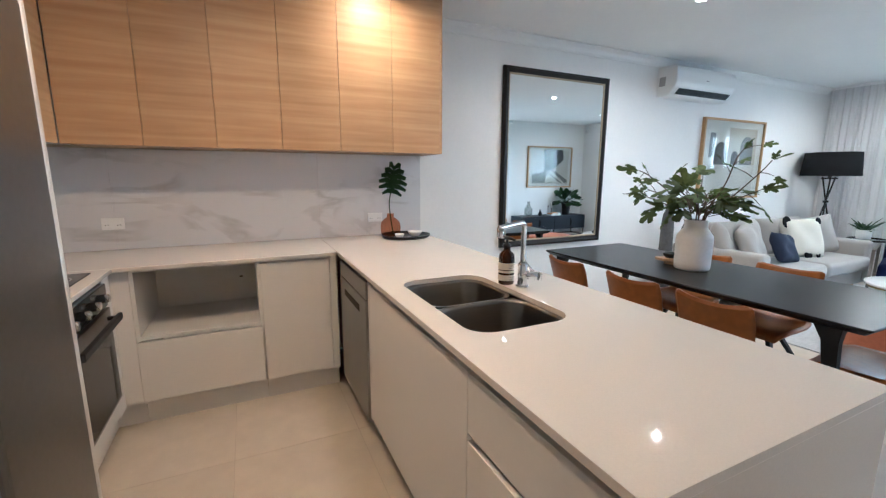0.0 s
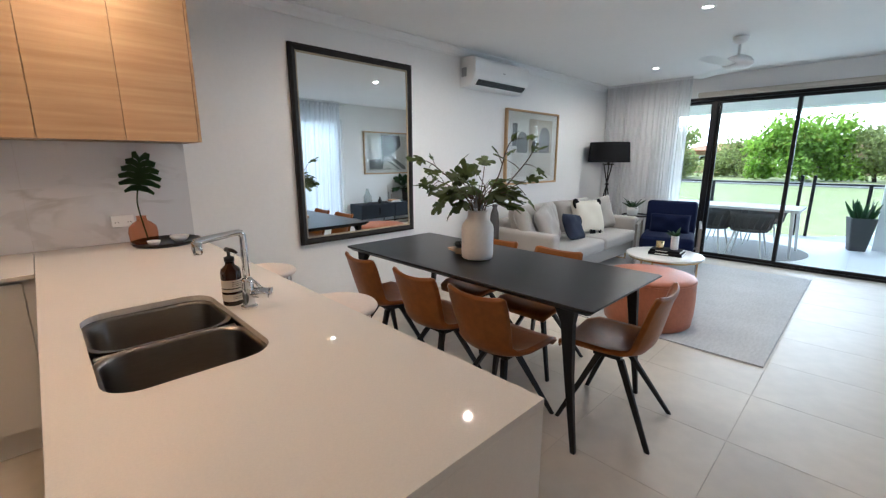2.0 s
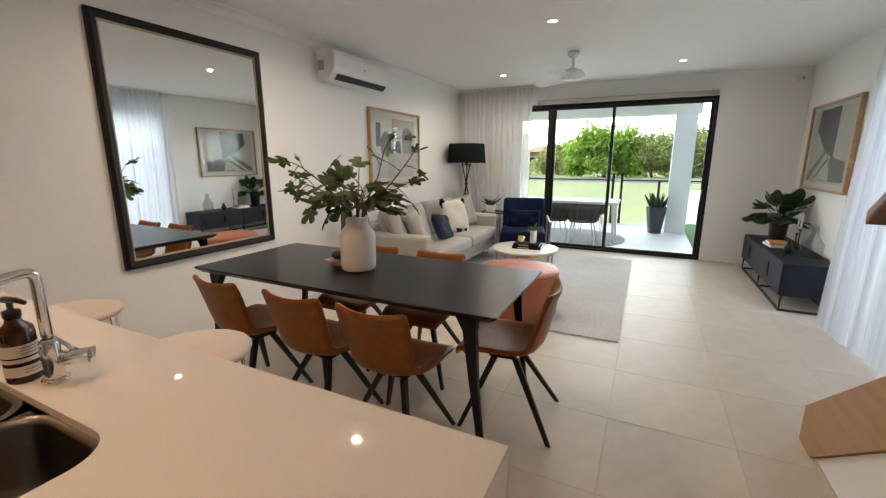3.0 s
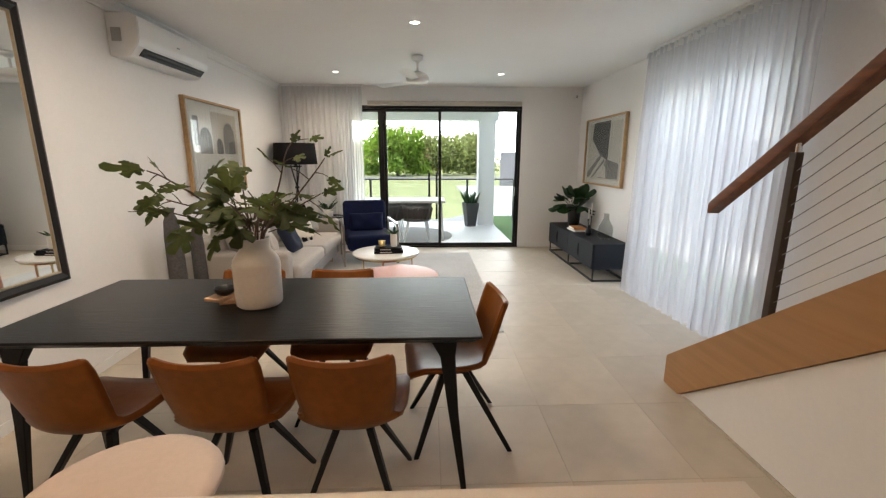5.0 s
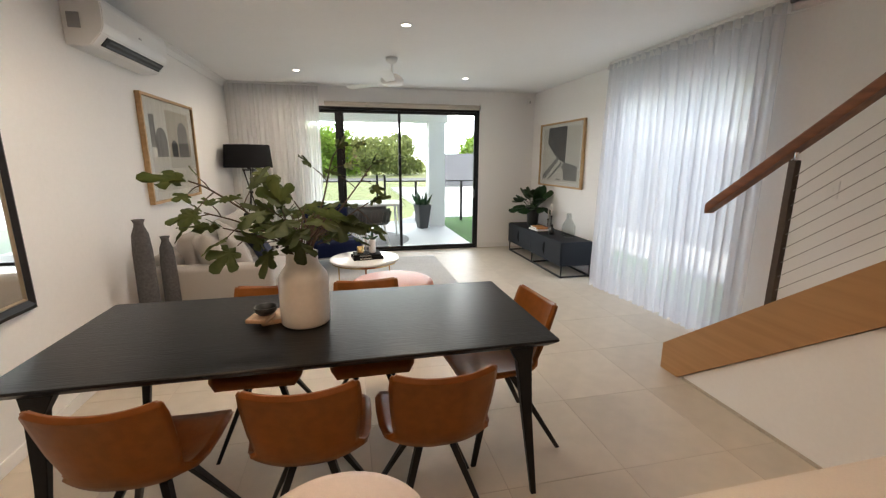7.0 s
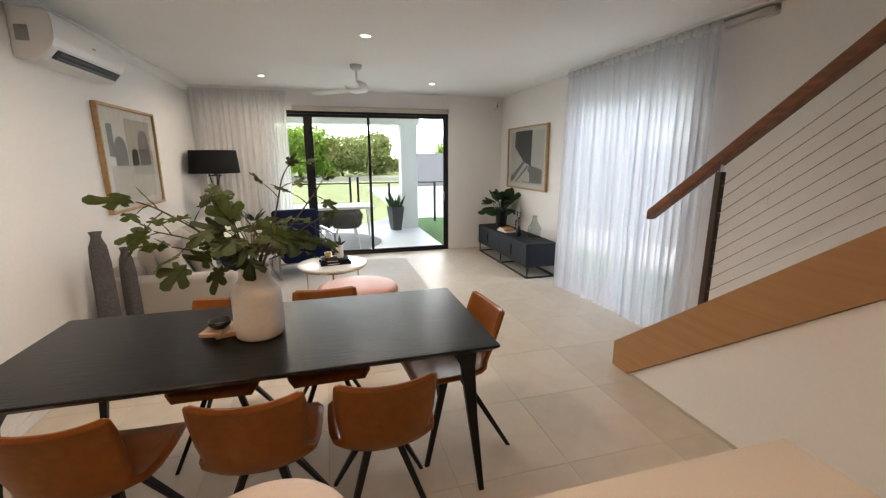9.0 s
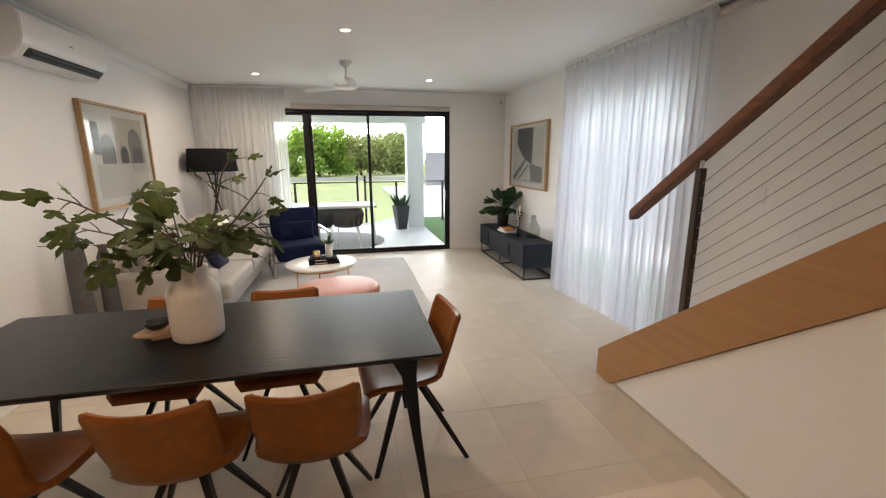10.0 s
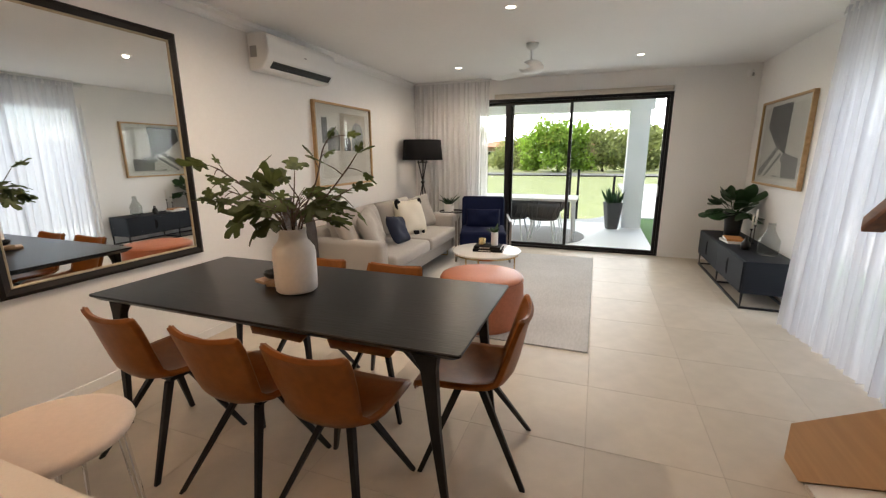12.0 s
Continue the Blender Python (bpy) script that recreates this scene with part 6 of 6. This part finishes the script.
def outdoor_furniture():
    tagged(link("outdoor_rug", lathe([(0, 0), (1.0, 0), (1.0, 0.006), (0, 0.008)], 64), RUGOUT, None, False, pose(8.75, 1.35, -0.0035)), "round grey outdoor rug under the patio table", "rug")
    t = thing("patio_table", 8.72, 1.40, 0.004, 0, "white rectangular outdoor dining table", "table")
    part("tabletop", box(-0.40, 0.40, -0.90, 0.90, 0.66, 0.70, 0.006), RENDER, t)
    for sx in (-1, 1):
        for sy in (-1, 1):
            part("leg", tube([(sx * 0.34, sy * 0.82, 0.66), (sx * 0.37, sy * 0.86, 0.0)], 0.032, square=True, r_end=0.022), RENDER, t)
    c = thing("patio_chair", 8.14, 1.02, 0.004, 90, "grey woven-rope outdoor tub chair with white legs", "chair", "chairs at the patio table")
    bm = bmesh.new()
    rows = []
    for z, r in ((0.40, 0.20), (0.42, 0.235), (0.50, 0.255), (0.60, 0.265), (0.66, 0.268)):
        rows.append([bm.verts.new((r * math.cos(radians(a)), r * math.sin(radians(a)) * 0.95, z - (0.10 * max(0, math.cos(radians(a + 90)) + 0.2) if z > 0.5 else 0))) for a in range(-35, 216, 10)])
    for a, b in zip(rows, rows[1:]):
        for k in range(len(a) - 1):
            bm.faces.new((a[k], a[k + 1], b[k + 1], b[k]))
    bmesh.ops.solidify(bm, geom=list(bm.faces), thickness=0.022)
    part("woven_back", bm, ROPE, c, "woven grey rope back", True)
    for k in range(13):
        a = radians(-30 + 20 * k)
        part("rope_band", tube([(0.245 * math.cos(a), 0.235 * math.sin(a), 0.41), (0.285 * math.cos(a + 0.12), 0.272 * math.sin(a + 0.12), 0.60)], 0.012, 6), ROPE, c)
    part("seat", lathe([(0, 0.38), (0.225, 0.38), (0.235, 0.40), (0.225, 0.43), (0, 0.44)], 32), ROPE, c, smooth=True)
    for sx in (-1, 1):
        for sy in (-1, 1):
            part("leg", tube([(sx * 0.15, sy * 0.15, 0.385), (sx * 0.22, sy * 0.22, 0.0)], 0.014, 8, 0.010), RENDER, c)
    copy_thing(c, pose(8.14, 1.52, 0.004, 0, 0, 86))
    copy_thing(c, pose(9.32, 1.02, 0.004, 0, 0, -90))
    copy_thing(c, pose(9.32, 1.55, 0.004, 0, 0, -90))
    p = thing("planter", 9.88, -0.12, -0.0035, 15, "tapered charcoal planter with upright snake plant", "planter")
    bm = bmesh.new()
    rs = [[bm.verts.new((x, y, z)) for x, y in round_rect(-w, w, -w, w, 0.03, 3)] for w, z in ((0.10, 0), (0.155, 0.50), (0.155, 0.52), (0.13, 0.52), (0.125, 0.46))]
    for a, b in zip(rs, rs[1:]):
        for k in range(len(a)):
            bm.faces.new((a[k], a[(k + 1) % len(a)], b[(k + 1) % len(a)], b[k]))
    bm.faces.new(rs[0]), bm.faces.new(rs[-1])
    part("pot", bm, PLANTER, p)
    rnd = random.Random(5)
    for k in range(24):
        a, el = rnd.uniform(0, 6.28), rnd.uniform(1.0, 1.5)
        m = leaf_pose((0.07 * math.cos(a), 0.07 * math.sin(a), 0.45), (math.cos(a) * math.cos(el), math.sin(a) * math.cos(el), math.sin(el)), rnd.uniform(-90, 90))
        part("leaf", blade(rnd.uniform(0.22, 0.38), 0.05, 0.08), LEAFDARK, p, smooth=True, m=m)


RUGOUT = mat("outdoor_rug_weave", (0.36, 0.35, 0.34), 0.95, grain=0.2, scale=60, bump=0.4, bump_scale=160, big=0.06)


def pool_fence():
    f = thing("pool_fence", 11.0, 0, 0, 0, "black metal boundary fence with slim posts and rail", "fence")
    part("top_rail", box(-0.02, 0.02, 0.78, 9.0, 0.955, 0.985), BLACKMETAL, f)
    part("top_rail", box(-0.02, 0.02, -3.2, 0.60, 0.955, 0.985), BLACKMETAL, f)
    for y, h in ((0.60, 1.12), (0.78, 1.12), (2.2, 0.98), (3.6, 0.98), (5.0, 0.98), (6.4, 0.98), (-0.15, 0.98), (-1.3, 0.98), (-2.5, 0.98)):
        part("post", box(-0.025, 0.025, y - 0.025, y + 0.025, -0.02, h), BLACKMETAL, f)
    for a, b in ((0.81, 2.17), (2.23, 3.57), (3.63, 4.97), (-0.12, 0.57), (-1.27, -0.18)):
        g = part("glass_panel", box(-0.004, 0.004, a, b, 0.06, 0.93), GLASS, f)
        g.visible_shadow = False


def grounds():
    bm = bmesh.new()
    n = 40
    vs = {}
    for i in range(n + 1):
        for j in range(n + 1):
            x, y = -100 + 400 * i / n, -200 + 400 * j / n
            vs[i, j] = bm.verts.new((x, y, -0.135 - 0.0))
    for i in range(n):
        for j in range(n):
            bm.faces.new((vs[i, j], vs[i + 1, j], vs[i + 1, j + 1], vs[i, j + 1]))
    setting("ground", bm, GRASS, "wide green lawn running to the horizon", "lawn")
    setting("turf_strip", box(7.8, 11.6, -3.1, -0.69, -0.13, -0.02), TURF, "strip of bright green artificial turf", "turf")
    bm = bmesh.new()
    ring = [(10.61, -0.2), (10.61, 5.2), (10.95, 5.2), (10.95, 0.9), (11.15, 0.3), (11.9, -0.2), (13.0, -0.4), (13.0, -0.75), (11.61, -0.75), (11.0, -0.5)]
    f = bm.faces.new([bm.verts.new((x, y, -0.01)) for x, y in ring])
    got = bmesh.ops.extrude_face_region(bm, geom=[f])
    for g in got["geom"]:
        if isinstance(g, bmesh.types.BMVert):
            g.co.z = -0.13
    setting("garden_path", bm, CONCRETE, "curved pale concrete path edging", "path")
    setting("driveway", box(11.62, 24.0, -14.0, -0.80, -0.13, -0.015), CONCRETE, "wide pale concrete driveway", "driveway")
    setting("road", box(33.0, 38.0, -120, 120, -0.13, -0.10), ASPHALT, "grey road beyond the lawn", "road")
    # boundary fences
    bf = thing("boundary_fence", 24.2, -9.2, -0.13, 0, "grey steel panel fence along the boundary", "fence")
    for k in range(6):
        part("panel", box(-0.02, 0.02, -6.0 + 2.0 * k + 0.03, -4.0 + 2.0 * k - 0.03, 0.05, 1.95), GREYFENCE, bf)
        part("post", box(-0.03, 0.03, -6.0 + 2.0 * k - 0.03, -6.0 + 2.0 * k + 0.03, 0, 2.0), GREYFENCE, bf)
    sf = thing("side_fence", 4.5, -4.6, -0.13, 0, "grey steel panel fence beside the house", "fence")
    for k in range(7):
        part("panel", box(-6.0 + 2.0 * k + 0.03, -4.0 + 2.0 * k - 0.03, -0.02, 0.02, 0.05, 1.90), GREYFENCE, sf)
        part("post", box(-6.0 + 2.0 * k - 0.03, -6.0 + 2.0 * k + 0.03, -0.03, 0.03, 0, 1.95), GREYFENCE, sf)
    setting("side_turf", box(-2.0, 7.79, -3.0, SY - 0.16, -0.13, -0.03), TURF, "strip of artificial turf beside the house", "turf")
    setting("side_path", box(-2.0, 11.6, -4.55, -3.11, -0.13, -0.035), CONCRETE, "pale concrete side path", "path")
    h = thing("neighbour_house", 13.4, -7.4, -0.13, 0, "white rendered neighbouring house beyond the fence", "house")
    part("wall", box(-4.2, 4.0, -3, 1.5, 0, 3.6), RENDER, h)
    bm = bmesh.new()
    vs = [bm.verts.new(c) for c in ((-4.7, -3.5, 3.6), (4.5, -3.5, 3.6), (4.5, 2.0, 3.6), (-4.7, 2.0, 3.6), (-2.5, -0.7, 5.0), (2.3, -0.7, 5.0))]
    for f in ((0, 1, 5, 4), (1, 2, 5), (2, 3, 4, 5), (3, 0, 4), (3, 2, 1, 0)):
        bm.faces.new([vs[k] for k in f])
    part("roof", bm, GREYFENCE, h, "grey metal roof")


def sky_backdrop():
    """Bright hazy sky low over the far trees."""
    bm = bmesh.new()
    low, high = [], []
    for k in range(25):
        t = radians(-60 + 5 * k)
        low.append(bm.verts.new((150 * math.cos(t), 150 * math.sin(t), -0.13)))
        high.append(bm.verts.new((150 * math.cos(t), 150 * math.sin(t), 70)))
    for k in range(24):
        bm.faces.new((low[k], low[k + 1], high[k + 1], high[k]))
    setting("backdrop", bm, HAZE, "bright white hazy sky beyond the trees", "sky")


def far_house(x, y, w, d, label):
    h = thing("far_house", x, y, -0.13, 0, label, "house", "houses across the park")
    part("wall", box(-d, d, -w, w, 0, 2.6), BRICKWALL, h)
    bm = bmesh.new()
    vs = [bm.verts.new(c) for c in ((-d - 0.6, -w - 0.6, 2.6), (d + 0.6, -w - 0.6, 2.6), (d + 0.6, w + 0.6, 2.6), (-d - 0.6, w + 0.6, 2.6), (0, -w * 0.5, 3.5), (0, w * 0.5, 3.5))]
    for f in ((0, 1, 4), (1, 2, 5, 4), (2, 3, 5), (3, 0, 4, 5), (3, 2, 1, 0)):
        bm.faces.new([vs[k] for k in f])
    part("roof", bm, ROOFTILE, h, "orange tiled hip roof")
    for k in (-0.5, 0.4):
        wi = part("window", box(-d - 0.04, -d - 0.005, k * w - 0.7, k * w + 0.7, 0.9, 2.0), RENDER, h, "white framed window")
        part("pane", box(-d - 0.06, -d - 0.042, k * w - 0.62, k * w + 0.62, 0.98, 1.92), BLACKGLASS, wi)


def tree(x, y, height, spread, material, seed, label, leaves=2600, group="trees across the park"):
    rnd = random.Random(seed)
    t = thing("tree", x, y, -0.13, 0, label, "tree", group)
    bm = tube(bend([(0, 0, 0), (rnd.uniform(-.1, .1), rnd.uniform(-.1, .1), height * 0.2), (rnd.uniform(-.2, .2), rnd.uniform(-.2, .2), height * 0.5)], 4), height * 0.035, 8, height * 0.02)
    clumps = []
    for k in range(14):
        a = rnd.uniform(0, 6.28)
        c = Vector((math.cos(a) * spread * rnd.uniform(0.15, 0.75), math.sin(a) * spread * rnd.uniform(0.15, 0.75), height * rnd.uniform(0.14, 0.84)))
        clumps.append((c, spread * rnd.uniform(0.28, 0.5)))
        tube(bend([(0, 0, height * rnd.uniform(0.15, 0.4)), c * 0.5 + Vector((0, 0, height * 0.15)), c], 3), height * 0.014, 6, height * 0.004, bm=bm)
    part("trunk", bm, BARK, t, "grey-brown trunk and limbs", True)
    verts, faces = [], []
    for k in range(int(leaves * 2.6)):
        c, r = clumps[rnd.randrange(len(clumps))]
        d = Vector((rnd.gauss(0, 1), rnd.gauss(0, 1), rnd.gauss(0, 0.75))).normalized() * r * rnd.uniform(0.35, 1.05)
        p = c + d
        if p.z < height * 0.03:
            continue
        s = height * rnd.uniform(0.026, 0.052)
        u = Vector((rnd.gauss(0, 1), rnd.gauss(0, 1), rnd.gauss(0, 1))).normalized()
        w = u.cross(Vector((rnd.gauss(0, 1), rnd.gauss(0, 1), rnd.gauss(0, 1)))).normalized()
        b = len(verts)
        verts += [p - u * s, p + w * s * 0.55, p + u * s, p - w * s * 0.55]
        faces.append((b, b + 1, b + 2, b + 3))
    me = bpy.data.meshes.new("crown")
    me.from_pydata([tuple(v) for v in verts], [], faces)
    me.materials.append(material)
    ob = new("crown", me)
    ob.parent = t


def distance():
    tree(41.0, 3.6, 4.3, 3.7, CROWN, 1, "rounded bright green tree across the park", 4200)
    tree(42.5, -0.2, 3.7, 2.8, CROWN2, 2, "olive green tree beside a brighter one", 2600)
    tree(40.0, 13.0, 4.2, 3.2, CROWN2, 3, "dry olive tree at the park edge", 2600)
    tree(45.0, -3.6, 4.4, 2.8, CROWN2, 4, "pale olive tree behind the column", 2600)
    tree(44.0, 19.0, 5.0, 3.4, CROWN, 5, "green tree far across the park", 2200)
    tree(46.0, 8.6, 3.4, 2.6, CROWN2, 6, "low shrubby tree across the park", 2000)
    tree(38.0, -11.0, 4.6, 3.0, CROWN, 8, "green tree beyond the driveway", 2200)
    tree(47.0, 27.0, 6.0, 4.0, CROWN2, 9, "broad olive tree far off", 2000)
    far_house(62, 12.5, 4, 4, "orange-roofed brick house across the park")
    far_house(64, 0.8, 3, 4, "orange-roofed house half hidden by trees")
    rnd = random.Random(77)
    verts, faces = [], []
    for k in range(9000):
        y = rnd.uniform(-40, 60)
        h = 1.1 + 0.9 * noise.noise((y * 0.2, 3.0, 1.0)) + 0.5 * noise.noise((y * 0.9, 1.0, 4.0))
        p = Vector((48 + rnd.gauss(0, 0.5), y, -0.13 + max(0.05, h) * rnd.uniform(0, 1) ** 0.8))
        s = rnd.uniform(0.10, 0.2)
        u = Vector((rnd.gauss(0, 1), rnd.gauss(0, 1), rnd.gauss(0, 1))).normalized()
        w = u.cross(Vector((rnd.gauss(0, 1), rnd.gauss(0, 1), rnd.gauss(0, 1)))).normalized()
        b = len(verts)
        verts += [tuple(p - u * s), tuple(p + w * s * 0.6), tuple(p + u * s), tuple(p - w * s * 0.6)]
        faces.append((b, b + 1, b + 2, b + 3))
    me = bpy.data.meshes.new("hedge_line")
    me.from_pydata(verts, [], faces)
    me.materials.append(CROWN2)
    tagged(new("hedge_line", me), "uneven olive hedge along the far road", "hedge", "", "stuff")


wall_north(), wall_east(), wall_south(), wall_west(), ceiling(), cornice(), skirting()
grounds(), patio(), sliding_door(), south_window(), stairs()
base_unit_north(), base_unit_west(), benchtops(), sink(), tap(), soap_bottle(), island(), fridge(), upper_cabinets(), splashback(), power_points(), tray_set()
dining_table(), dining_chairs(), bar_stools(), table_vase(), fig_branches(), board_and_bowl(), wall_mirror(), pictures(), air_conditioner()
rug(), sofa(), floor_lamp(), side_table(), armchair(), coffee_table(), ottoman(), console(), floor_vases(), ceiling_fan(), downlights(), sensor(), curtains()
outdoor_furniture(), pool_fence(), distance(), sky_backdrop()
tiled("floor", -4.0, EX + 0.2, SY, NY, 3.007, 0.168, 0.606, 0.0, TILE, "large pale beige porcelain floor tiles with thin grout")
